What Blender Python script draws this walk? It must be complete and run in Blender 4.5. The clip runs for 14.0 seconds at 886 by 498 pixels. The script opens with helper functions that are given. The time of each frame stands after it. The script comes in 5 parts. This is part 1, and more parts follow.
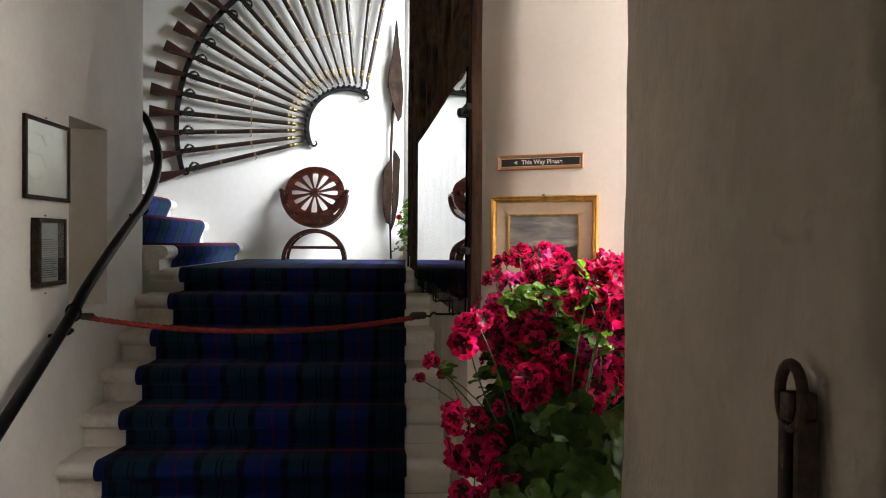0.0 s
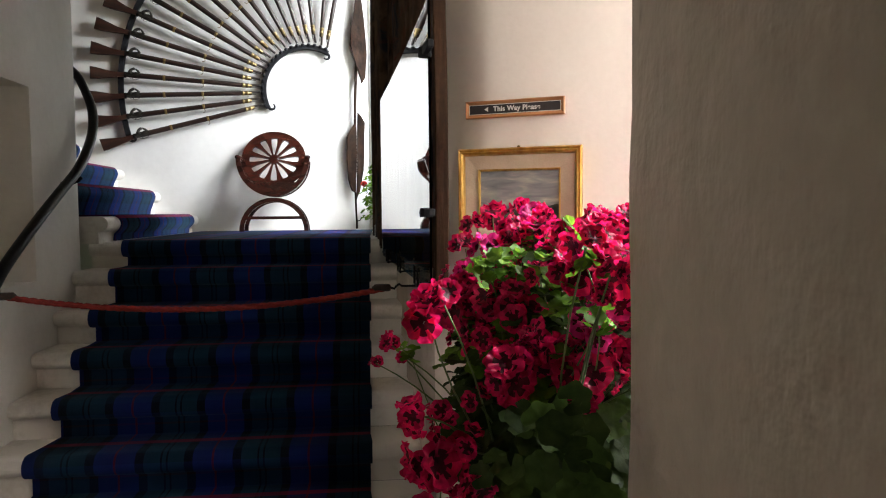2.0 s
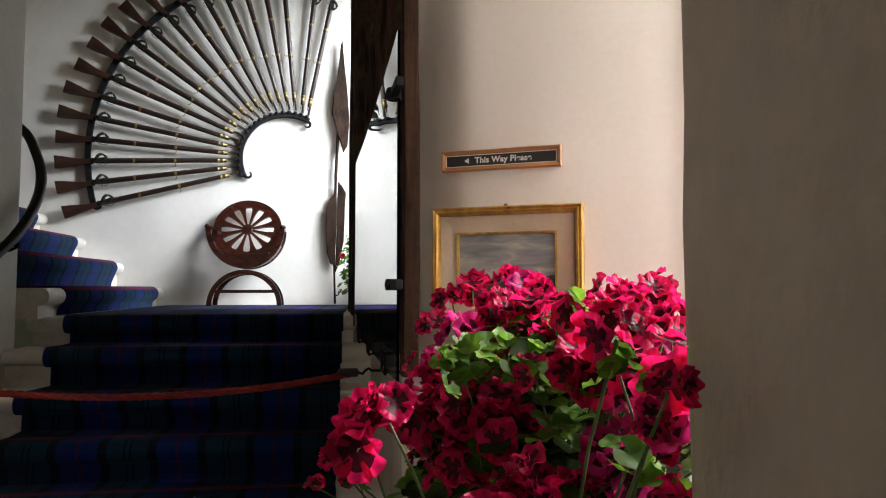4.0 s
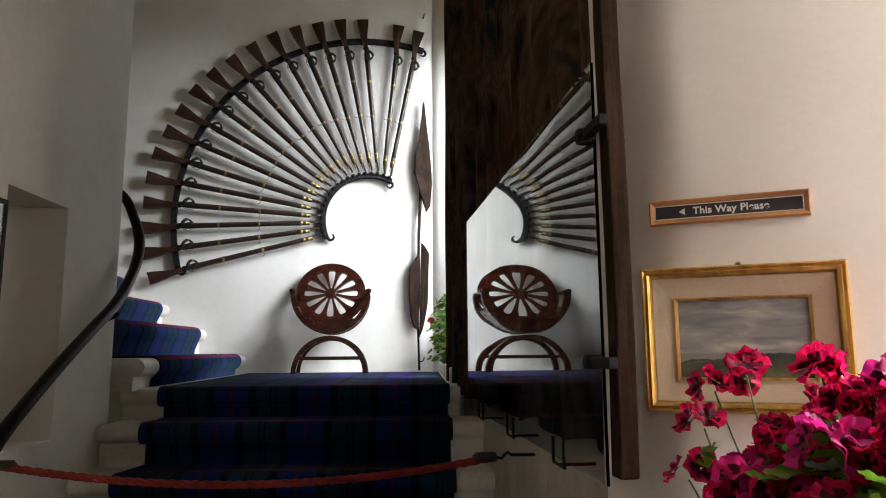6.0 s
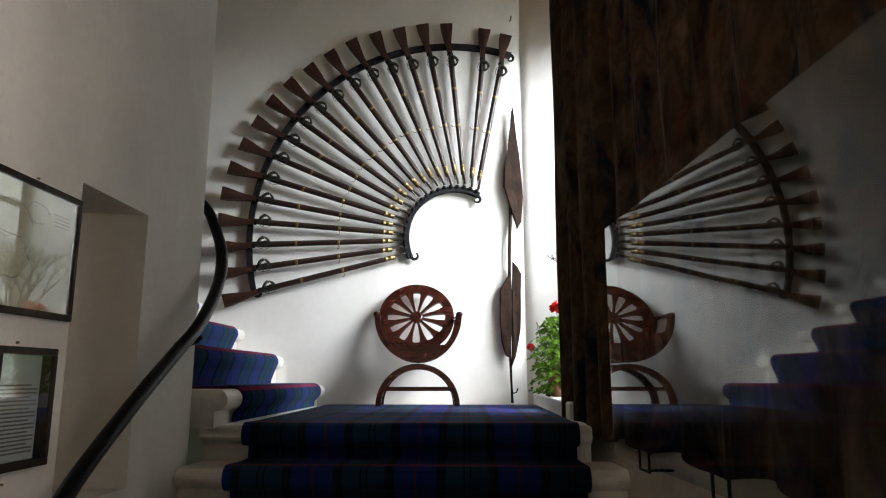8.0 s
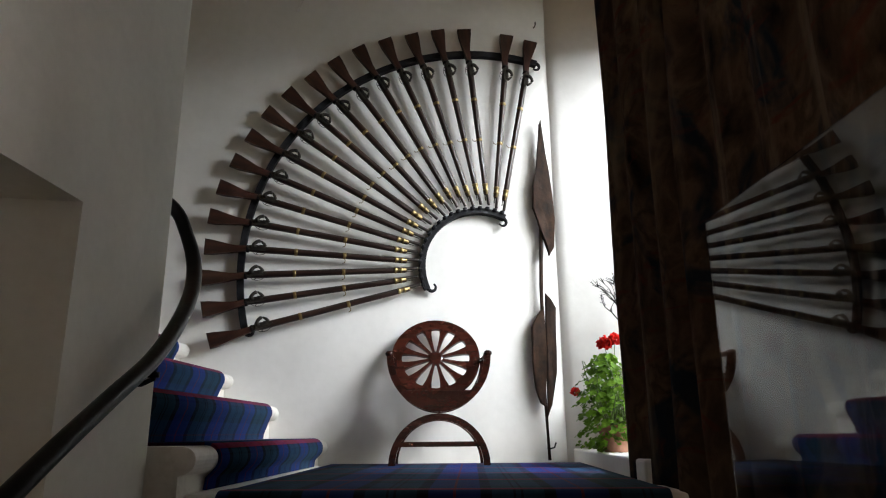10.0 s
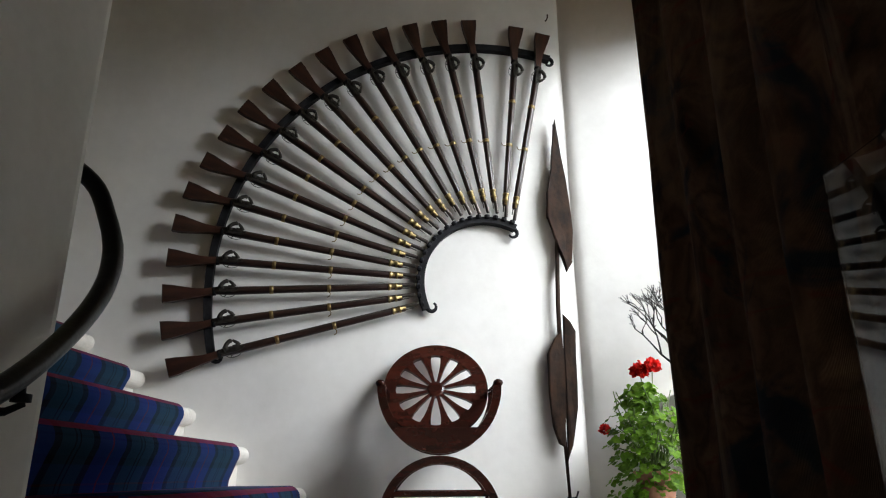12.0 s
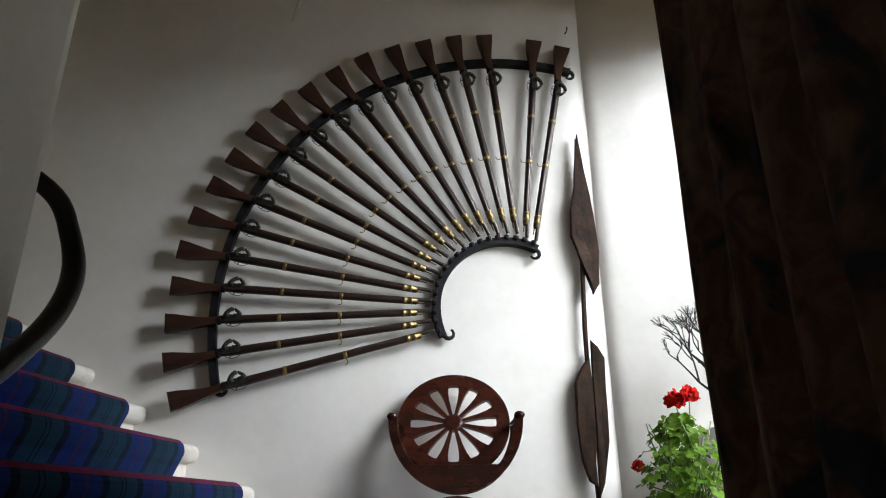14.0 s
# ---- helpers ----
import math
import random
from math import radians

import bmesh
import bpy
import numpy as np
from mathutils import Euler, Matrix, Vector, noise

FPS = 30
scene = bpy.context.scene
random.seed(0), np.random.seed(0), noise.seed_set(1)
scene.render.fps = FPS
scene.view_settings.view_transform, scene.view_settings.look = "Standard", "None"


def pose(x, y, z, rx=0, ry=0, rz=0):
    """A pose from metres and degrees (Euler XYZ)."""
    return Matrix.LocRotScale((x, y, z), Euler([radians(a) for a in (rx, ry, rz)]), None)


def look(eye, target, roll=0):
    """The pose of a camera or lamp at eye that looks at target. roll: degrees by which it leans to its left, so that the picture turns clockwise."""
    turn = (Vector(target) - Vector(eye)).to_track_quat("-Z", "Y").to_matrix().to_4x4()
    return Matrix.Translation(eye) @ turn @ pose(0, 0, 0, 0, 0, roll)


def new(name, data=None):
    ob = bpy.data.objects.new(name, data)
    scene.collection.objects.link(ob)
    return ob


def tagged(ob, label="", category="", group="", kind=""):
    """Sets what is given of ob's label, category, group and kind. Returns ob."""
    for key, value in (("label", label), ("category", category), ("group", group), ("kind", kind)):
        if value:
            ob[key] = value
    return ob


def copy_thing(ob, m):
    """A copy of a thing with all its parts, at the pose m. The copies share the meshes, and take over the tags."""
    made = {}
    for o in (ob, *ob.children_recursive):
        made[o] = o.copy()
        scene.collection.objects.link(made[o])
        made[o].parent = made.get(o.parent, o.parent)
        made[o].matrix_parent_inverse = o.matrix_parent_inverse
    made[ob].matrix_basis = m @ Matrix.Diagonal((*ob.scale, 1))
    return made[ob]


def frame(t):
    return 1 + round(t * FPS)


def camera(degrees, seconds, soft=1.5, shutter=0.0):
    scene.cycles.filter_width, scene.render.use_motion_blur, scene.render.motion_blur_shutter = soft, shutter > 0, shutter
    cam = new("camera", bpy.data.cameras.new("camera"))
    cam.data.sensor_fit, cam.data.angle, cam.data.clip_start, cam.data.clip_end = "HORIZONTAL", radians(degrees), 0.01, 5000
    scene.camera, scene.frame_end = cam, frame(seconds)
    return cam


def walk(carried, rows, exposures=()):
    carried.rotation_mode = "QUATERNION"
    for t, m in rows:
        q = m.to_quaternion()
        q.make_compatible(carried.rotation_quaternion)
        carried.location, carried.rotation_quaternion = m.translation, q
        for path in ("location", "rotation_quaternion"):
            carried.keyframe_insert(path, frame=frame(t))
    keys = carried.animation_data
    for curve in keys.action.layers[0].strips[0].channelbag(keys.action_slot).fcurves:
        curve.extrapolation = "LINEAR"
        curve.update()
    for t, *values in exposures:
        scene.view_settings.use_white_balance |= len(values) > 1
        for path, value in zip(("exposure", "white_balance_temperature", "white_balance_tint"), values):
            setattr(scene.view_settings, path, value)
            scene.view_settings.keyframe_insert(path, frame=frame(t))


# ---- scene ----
cam = camera(66.2, 14.0, soft=1.1)
PATH = [
    (0, (0.26, -0.071, 1.683), (0.383, 1.925, 1.659), 0.4),
    (0.5, (0.217, -0.033, 1.67), (0.346, 1.962, 1.62), 0.6),
    (1, (0.189, 0.019, 1.655), (0.34, 2.012, 1.585), 0.6),
    (1.5, (0.268, 0.144, 1.644), (0.449, 2.134, 1.552), -0.4),
    (2, (0.319, 0.274, 1.647), (0.522, 2.261, 1.538), -0.5),
    (2.2, (0.341, 0.311, 1.646), (0.55, 2.297, 1.534), -0.5),
    (4.3, (0.413, 0.721, 1.636), (0.65, 2.698, 1.83), -0.1),
    (4.5, (0.397, 0.734, 1.641), (0.61, 2.707, 1.887), -0.3),
    (5, (0.312, 0.825, 1.639), (0.458, 2.8, 1.919), -0.3),
    (5.5, (0.16, 0.947, 1.659), (0.27, 2.924, 1.946), -0.3),
    (6, (0.081, 1.024, 1.678), (0.17, 3.001, 1.969), -0.4),
    (6.5, (0.065, 1.166, 1.679), (0.107, 3.142, 1.987), -0.5),
    (7, (0.054, 1.343, 1.697), (0.041, 3.317, 2.02), -0.7),
    (7.5, (-0.081, 1.492, 1.698), (-0.135, 3.46, 2.051), -0.3),
    (8, (-0.263, 1.601, 1.7), (-0.327, 3.565, 2.069), 0.0),
    (8.5, (-0.333, 1.751, 1.709), (-0.405, 3.71, 2.105), -0.3),
    (10.8, (-0.44, 2.836, 1.666), (-0.508, 4.751, 2.24), -0.7),
    (11, (-0.44, 2.926, 1.672), (-0.492, 4.838, 2.254), -0.9),
    (11.5, (-0.385, 3.072, 1.68), (-0.452, 4.977, 2.287), -0.8),
    (12, (-0.459, 3.161, 1.701), (-0.534, 5.058, 2.332), -0.4),
    (12.5, (-0.524, 3.233, 1.716), (-0.612, 5.123, 2.364), -0.2),
    (13, (-0.473, 3.321, 1.731), (-0.573, 5.202, 2.404), -0.6),
    (13.5, (-0.405, 3.394, 1.732), (-0.533, 5.264, 2.431), -0.7),
    (14, (-0.375, 3.429, 1.734), (-0.541, 5.289, 2.452), -0.5),
]
EXPOSURES = [(0, 0.03), (1.0, 0.06), (2.2, 0.10), (4.5, -0.38), (5.0, -0.42), (5.5, -0.48), (6.0, -0.28), (6.5, -0.14), (8.5, -0.22), (11, -0.68), (12.5, -0.75), (14, -0.75)]
walk(cam, [(t, look(eye, target, roll)) for t, eye, target, roll in PATH], EXPOSURES)

# ---- light and exposure ----
world = bpy.data.worlds.new("sky")
scene.world = world
world.use_nodes = True
wn = world.node_tree
sky = wn.nodes.new("ShaderNodeTexSky")
sky.sky_type, sky.sun_disc, sky.sun_elevation, sky.sun_rotation = "NISHITA", False, radians(48), radians(236)
wn.nodes["Background"].inputs[1].default_value = 0.12
wn.links.new(sky.outputs[0], wn.nodes["Background"].inputs[0])


def area_lamp(name, m, w, h, watts, colour):
    data = bpy.data.lights.new(name, "AREA")
    data.shape, data.size, data.size_y, data.energy, data.color = "RECTANGLE", w, h, watts, colour
    ob = new(name, data)
    ob.matrix_world = m
    return ob


sun = new("sun", bpy.data.lights.new("sun", "SUN"))
sun.data.energy, sun.data.angle, sun.data.color = 3.2, radians(0.5), (1.0, 0.95, 0.88)
sun.matrix_world = look((-6, -4, 8), (0, 0, 0))
area_lamp("landing_window_daylight", look((6.2, 4.1, 6.9), (-0.75, 7.3, 2.2)), 3.8, 3.8, 2350, (0.89, 0.935, 1.0))
area_lamp("hall_window_daylight", look((2.15, 1.46, 2.45), (0.6, 1.95, 1.6)), 1.3, 1.6, 175, (1.0, 0.91, 0.87))
# fill lamp added behind the start to lift the jamb; its door is assumed
area_lamp("entry_fill", look((0.0, -1.75, 1.3), (0.1, 0.5, 1.4)), 0.9, 1.9, 2.0, (1.0, 0.90, 0.80))


# ---- materials ----
def mat(name, rough=0.6, metal=0.0, spec=0.5):
    m = bpy.data.materials.new(name)
    m.use_nodes = True
    b = m.node_tree.nodes["Principled BSDF"]
    b.inputs["Roughness"].default_value, b.inputs["Metallic"].default_value = rough, metal
    b.inputs["Specular IOR Level"].default_value = spec
    return m, m.node_tree, b


def node(nt, kind, **sets):
    n = nt.nodes.new("ShaderNode" + kind)
    for k, v in sets.items():
        n.inputs[k.replace("_", " ")].default_value = v
    return n


def ramp(nt, fac, stops, smooth=True):
    r = nt.nodes.new("ShaderNodeValToRGB")
    r.color_ramp.interpolation = "LINEAR" if smooth else "CONSTANT"
    while len(r.color_ramp.elements) < len(stops):
        r.color_ramp.elements.new(0.5)
    for e, (p, c) in zip(r.color_ramp.elements, stops):
        e.position, e.color = p, (*c, 1)
    nt.links.new(fac, r.inputs[0])
    return r.outputs[0]


def grainy(name, dark, light, scale=(6, 6, 6), rough=0.6, metal=0.0, bump=0.15, fine=60, spec=0.5, detail=6, spread=(0.3, 0.7), depth=0.01):
    """Two scales of noise between two colours, with relief."""
    m, nt, b = mat(name, rough, metal, spec)
    co = nt.nodes.new("ShaderNodeTexCoord")
    mp = node(nt, "Mapping", Scale=scale)
    nt.links.new(co.outputs["Object"], mp.inputs[0])
    big = node(nt, "TexNoise", Scale=1.0, Detail=detail, Roughness=0.6)
    nt.links.new(mp.outputs[0], big.inputs["Vector"])
    small = node(nt, "TexNoise", Scale=fine, Detail=3.0)
    nt.links.new(co.outputs["Object"], small.inputs["Vector"])
    mix = node(nt, "Math")
    mix.operation = "MULTIPLY_ADD"
    mix.inputs[1].default_value = 0.25
    nt.links.new(small.outputs[0], mix.inputs[0])
    add = node(nt, "Math")
    add.operation = "SUBTRACT"
    add.inputs[1].default_value = 0.125
    nt.links.new(big.outputs[0], add.inputs[0])
    nt.links.new(add.outputs[0], mix.inputs[2])
    nt.links.new(ramp(nt, mix.outputs[0], [(spread[0], dark), (spread[1], light)]), b.inputs["Base Color"])
    bm_ = node(nt, "Bump", Strength=bump, Distance=depth)
    nt.links.new(mix.outputs[0], bm_.inputs["Height"])
    nt.links.new(bm_.outputs[0], b.inputs["Normal"])
    return m


M_PLASTER = grainy("white_limewash", (0.69, 0.668, 0.625), (0.81, 0.79, 0.75), (1.3, 1.3, 1.3), 0.85, bump=0.3, fine=14, depth=0.012, spec=0.3)
M_CREAM = grainy("cream_plaster", (0.70, 0.63, 0.56), (0.80, 0.73, 0.66), (1.1, 1.1, 0.7), 0.8, bump=0.25, fine=50, spec=0.3)
M_GREY = grainy("worn_grey_plaster", (0.36, 0.31, 0.25), (0.51, 0.445, 0.37), (2.2, 2.2, 0.9), 0.75, bump=1.0, fine=22, depth=0.035, spec=0.35)
gnt2 = M_GREY.node_tree
gcol = gnt2.nodes["Principled BSDF"].inputs["Base Color"]
gsrc = gcol.links[0].from_socket
gco = gnt2.nodes.new("ShaderNodeTexCoord")
for gscale, lo, hi, tone in (((4, 4, 1.6), 0.56, 0.80, (0.27, 0.24, 0.20)), ((2.1, 2.1, 1.3), 0.52, 0.75, (0.38, 0.34, 0.30)), ((13, 13, 8), 0.66, 0.80, (0.25, 0.21, 0.18))):
    gmap = node(gnt2, "Mapping", Scale=gscale)
    gnt2.links.new(gco.outputs["Object"], gmap.inputs[0])
    gno = node(gnt2, "TexNoise", Scale=1.0, Detail=4.0, Distortion=0.8)
    gnt2.links.new(gmap.outputs[0], gno.inputs["Vector"])
    gfac = ramp(gnt2, gno.outputs[0], [(lo, (0, 0, 0)), (hi, (0.8, 0.8, 0.8))])
    gmx = gnt2.nodes.new("ShaderNodeMix")
    gmx.data_type = "RGBA"
    gmx.inputs[7].default_value = (*tone, 1)
    gnt2.links.new(gfac, gmx.inputs[0])
    gnt2.links.new(gsrc, gmx.inputs[6])
    gsrc = gmx.outputs[2]
gnt2.links.new(gsrc, gcol)
M_STAIRWALL = grainy("pale_grey_limewash", (0.66, 0.625, 0.56), (0.80, 0.765, 0.70), (1.2, 1.2, 0.9), 0.8, bump=0.3, fine=26, depth=0.015, spec=0.3)
M_NICHE = grainy("ochre_plaster", (0.60, 0.51, 0.35), (0.73, 0.63, 0.45), (3, 3, 2), 0.85, bump=0.4, fine=30, spec=0.25)
# out-of-view ceiling colour, tan so the bounce is warmer and dimmer
M_CEIL = grainy("warm_bounce_ceiling", (0.42, 0.29, 0.17), (0.52, 0.38, 0.24), (1, 1, 1), 0.9, bump=0.2, fine=40)
M_STEP = grainy("painted_stone_step", (0.50, 0.45, 0.38), (0.78, 0.74, 0.68), (4, 4, 4), 0.5, bump=0.2, fine=35, spec=0.45, spread=(0.2, 0.5))
M_FLAG = grainy("floor_stone", (0.14, 0.12, 0.10), (0.26, 0.23, 0.20), (3, 3, 3), 0.6, bump=0.4, fine=30)
M_IRON = grainy("black_iron", (0.005, 0.005, 0.006), (0.018, 0.018, 0.020), (9, 9, 9), 0.65, 0.0, bump=0.25, fine=50, spec=0.15)
M_RAIL = grainy("black_gloss_rail", (0.003, 0.003, 0.004), (0.010, 0.010, 0.011), (9, 9, 9), 0.34, 0.0, bump=0.35, fine=30, spec=0.22)
M_STOCK = grainy("walnut_stock", (0.016, 0.006, 0.004), (0.055, 0.018, 0.010), (5, 30, 30), 0.38, bump=0.12, fine=70)
M_FORE = grainy("dark_musket_wood", (0.008, 0.0045, 0.004), (0.034, 0.013, 0.008), (4, 40, 40), 0.32, bump=0.1, fine=70)
M_BARREL = grainy("musket_steel", (0.035, 0.028, 0.024), (0.10, 0.085, 0.075), (10, 30, 30), 0.34, 0.7, bump=0.08, fine=60)
M_LOCK = grainy("lock_steel", (0.018, 0.016, 0.012), (0.065, 0.058, 0.046), (20, 20, 20), 0.45, 0.6, bump=0.2, fine=80)
M_BRASS = grainy("brass_band", (0.15, 0.105, 0.042), (0.40, 0.30, 0.13), (30, 30, 30), 0.42, 0.9, bump=0.08, fine=80)
M_CHAIR = grainy("polished_mahogany", (0.012, 0.003, 0.002), (0.050, 0.011, 0.006), (3, 14, 14), 0.24, bump=0.1, fine=60, spec=0.5)
M_PADDLE = grainy("carved_dark_wood", (0.007, 0.004, 0.0025), (0.042, 0.019, 0.009), (16, 16, 7), 0.7, bump=0.3, fine=50, depth=0.012, spec=0.15)
M_OAK = grainy("dark_oak", (0.012, 0.008, 0.006), (0.06, 0.036, 0.024), (10, 3, 30), 0.45, bump=0.4, fine=60)
M_POSTWOOD = grainy("brown_post_wood", (0.008, 0.004, 0.002), (0.040, 0.019, 0.010), (30, 30, 3), 0.85, bump=0.5, fine=50, spec=0.1)
M_RUST = grainy("rusty_iron", (0.03, 0.018, 0.012), (0.10, 0.06, 0.04), (40, 40, 40), 0.7, 0.3, bump=0.5, fine=90)
M_SIGNWOOD = grainy("varnished_sign_wood", (0.25, 0.10, 0.03), (0.46, 0.21, 0.08), (4, 60, 60), 0.35, bump=0.1, fine=60)
M_SIGNBLACK = grainy("sign_black", (0.012, 0.01, 0.01), (0.03, 0.025, 0.024), (6, 6, 6), 0.5, bump=0.05)
M_LETTER = grainy("sign_letter_silver", (0.6, 0.58, 0.55), (0.8, 0.78, 0.74), (8, 8, 8), 0.5, bump=0.05)
M_GILT = grainy("gilt_frame", (0.42, 0.22, 0.05), (0.78, 0.50, 0.14), (30, 30, 6), 0.33, 0.75, bump=0.3, fine=60)
M_MOUNT = grainy("linen_mount", (0.50, 0.38, 0.26), (0.62, 0.49, 0.36), (9, 9, 9), 0.85, bump=0.25, fine=180)
M_BLACKFRAME = grainy("black_frame", (0.012, 0.009, 0.007), (0.05, 0.033, 0.022), (20, 20, 20), 0.6, bump=0.15, spec=0.12)
M_PAPER = grainy("old_paper", (0.28, 0.25, 0.16), (0.42, 0.38, 0.25), (5, 5, 5), 0.8, bump=0.05)
M_PAPER2 = grainy("white_paper", (0.34, 0.35, 0.34), (0.46, 0.47, 0.46), (5, 5, 5), 0.8, bump=0.05)
M_INK = grainy("ink", (0.10, 0.08, 0.06), (0.2, 0.17, 0.13), (9, 9, 9), 0.8, bump=0.02)
M_ROPE = grainy("red_rope", (0.15, 0.012, 0.008), (0.32, 0.026, 0.016), (30, 30, 30), 0.85, bump=0.4, fine=200)
M_WHITEPAINT = grainy("window_paint", (0.66, 0.63, 0.58), (0.8, 0.77, 0.71), (6, 6, 6), 0.45, bump=0.15)
M_STONE = grainy("outside_stone", (0.45, 0.44, 0.42), (0.84, 0.82, 0.78), (1.6, 2.2, 3.4), 0.9, bump=0.8, fine=12, depth=0.05)
M_GRASS = grainy("ground_grass", (0.05, 0.07, 0.03), (0.10, 0.12, 0.06), (1, 1, 1), 0.9, bump=0.4, fine=20)
M_POT = grainy("terracotta", (0.24, 0.10, 0.06), (0.38, 0.18, 0.11), (8, 8, 8), 0.7, bump=0.2)
M_TWIG = grainy("dry_twig", (0.006, 0.0045, 0.004), (0.018, 0.013, 0.010), (20, 20, 20), 0.8, bump=0.2)
M_STEM = grainy("green_stem", (0.05, 0.09, 0.018), (0.13, 0.19, 0.045), (20, 20, 20), 0.55, bump=0.1)


def leafy(name, dark, light, trans, rough=0.5):
    m = grainy(name, dark, light, (18, 18, 18), rough, bump=0.25, fine=90, spec=0.22)
    nt = m.node_tree
    b = nt.nodes["Principled BSDF"]
    t = nt.nodes.new("ShaderNodeBsdfTranslucent")
    mix = nt.nodes.new("ShaderNodeMixShader")
    mix.inputs[0].default_value = trans
    src = b.inputs["Base Color"].links[0].from_socket
    info = nt.nodes.new("ShaderNodeNewGeometry")
    hsv = nt.nodes.new("ShaderNodeHueSaturation")
    mr = node(nt, "MapRange")
    mr.inputs[3].default_value, mr.inputs[4].default_value = 0.6, 1.5
    nt.links.new(info.outputs["Random Per Island"], mr.inputs[0])
    nt.links.new(mr.outputs[0], hsv.inputs["Value"])
    nt.links.new(src, hsv.inputs["Color"])
    nt.links.new(hsv.outputs[0], b.inputs["Base Color"])
    nt.links.new(hsv.outputs[0], t.inputs[0])
    out = nt.nodes["Material Output"]
    nt.links.new(b.outputs[0], mix.inputs[1])
    nt.links.new(t.outputs[0], mix.inputs[2])
    nt.links.new(mix.outputs[0], out.inputs[0])
    return m


# leaf green darkened to carry the shade low in the crimson plant
M_LEAF = leafy("shaded_geranium_leaf", (0.018, 0.036, 0.006), (0.052, 0.090, 0.016), 0.35, 0.65)
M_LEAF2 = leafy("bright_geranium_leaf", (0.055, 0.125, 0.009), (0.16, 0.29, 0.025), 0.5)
M_PETAL = leafy("crimson_petal", (0.26, 0.003, 0.026), (0.93, 0.014, 0.155), 0.58, 0.34)
M_PETALPINK = leafy("magenta_petal", (0.42, 0.006, 0.11), (0.72, 0.03, 0.26), 0.5, 0.5)
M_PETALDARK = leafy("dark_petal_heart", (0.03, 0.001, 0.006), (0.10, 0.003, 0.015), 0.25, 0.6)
M_PETALRED = leafy("scarlet_petal", (0.5, 0.01, 0.008), (0.8, 0.03, 0.02), 0.4, 0.6)

M_GLASS, gnt, gb = mat("clear_glass", 0.0)
gb.inputs["Transmission Weight"].default_value, gb.inputs["IOR"].default_value = 1.0, 1.44
gb.inputs["Base Color"].default_value = (0.93, 0.97, 0.95, 1)

# tartan: bands across and along, mixed by a fine diagonal twill
M_TARTAN, tnt, tb = mat("tartan_carpet", 0.95, spec=0.15)
T_BLUE, T_TEAL, T_DARK, T_RED = (0.0066, 0.018, 0.132), (0.007, 0.032, 0.062), (0.0024, 0.0045, 0.013), (0.09, 0.008, 0.034)
TSTOPS = [(0.0, T_BLUE), (0.195, T_RED), (0.215, T_BLUE), (0.41, T_DARK), (0.50, T_TEAL), (0.665, T_DARK), (0.685, T_TEAL), (0.725, T_DARK), (0.745, T_TEAL), (0.91, T_DARK)]
uv = tnt.nodes.new("ShaderNodeTexCoord")
sep = tnt.nodes.new("ShaderNodeSeparateXYZ")
tnt.links.new(uv.outputs["UV"], sep.inputs[0])
bands = []
for axis, size in (("X", 0.47), ("Y", 0.34)):
    mul = node(tnt, "Math")
    mul.operation, mul.inputs[1].default_value = "DIVIDE", size
    tnt.links.new(sep.outputs[axis], mul.inputs[0])
    fr = node(tnt, "Math")
    fr.operation = "FRACT"
    tnt.links.new(mul.outputs[0], fr.inputs[0])
    bands.append(ramp(tnt, fr.outputs[0], TSTOPS, False))
twill = node(tnt, "TexWave", Scale=90.0, Distortion=1.5)
tnt.links.new(uv.outputs["UV"], twill.inputs[0])
tmix = tnt.nodes.new("ShaderNodeMix")
tmix.data_type = "RGBA"
tr_ = node(tnt, "MapRange")
tr_.inputs[3].default_value, tr_.inputs[4].default_value = 0.10, 0.32
tnt.links.new(twill.outputs[1], tr_.inputs[0])
tnt.links.new(tr_.outputs[0], tmix.inputs[0])
tnt.links.new(bands[0], tmix.inputs[6])
tnt.links.new(bands[1], tmix.inputs[7])
pile = node(tnt, "TexNoise", Scale=350.0, Detail=2.0)
tnt.links.new(uv.outputs["UV"], pile.inputs[0])
worn = node(tnt, "TexNoise", Scale=5.0, Detail=4.0)
tnt.links.new(uv.outputs["UV"], worn.inputs[0])
wmul = node(tnt, "MapRange")
wmul.inputs[3].default_value, wmul.inputs[4].default_value = 0.75, 1.35
tnt.links.new(worn.outputs[0], wmul.inputs[0])
tv = tnt.nodes.new("ShaderNodeHueSaturation")
redline = node(tnt, "Math")
redline.operation = "COMPARE"
redline.inputs[1].default_value, redline.inputs[2].default_value = 0.628, 0.044
tnt.links.new(fr.outputs[0], redline.inputs[0])
redamt = node(tnt, "Math")
redamt.operation, redamt.inputs[1].default_value = "MULTIPLY", 0.75
tnt.links.new(redline.outputs[0], redamt.inputs[0])
rmix = tnt.nodes.new("ShaderNodeMix")
rmix.data_type = "RGBA"
rmix.inputs[7].default_value = (0.19, 0.009, 0.034, 1)
tnt.links.new(redamt.outputs[0], rmix.inputs[0])
tnt.links.new(tmix.outputs[2], rmix.inputs[6])
tnt.links.new(rmix.outputs[2], tv.inputs["Color"])
tnt.links.new(wmul.outputs[0], tv.inputs["Value"])
tnt.links.new(tv.outputs[0], tb.inputs["Base Color"])
tb.inputs["Sheen Weight"].default_value, tb.inputs["Sheen Roughness"].default_value = 0.05, 0.5
tb.inputs["Sheen Tint"].default_value = (0.25, 0.55, 0.75, 1)
tbm = node(tnt, "Bump", Strength=0.5, Distance=0.004)
tnt.links.new(pile.outputs[0], tbm.inputs["Height"])
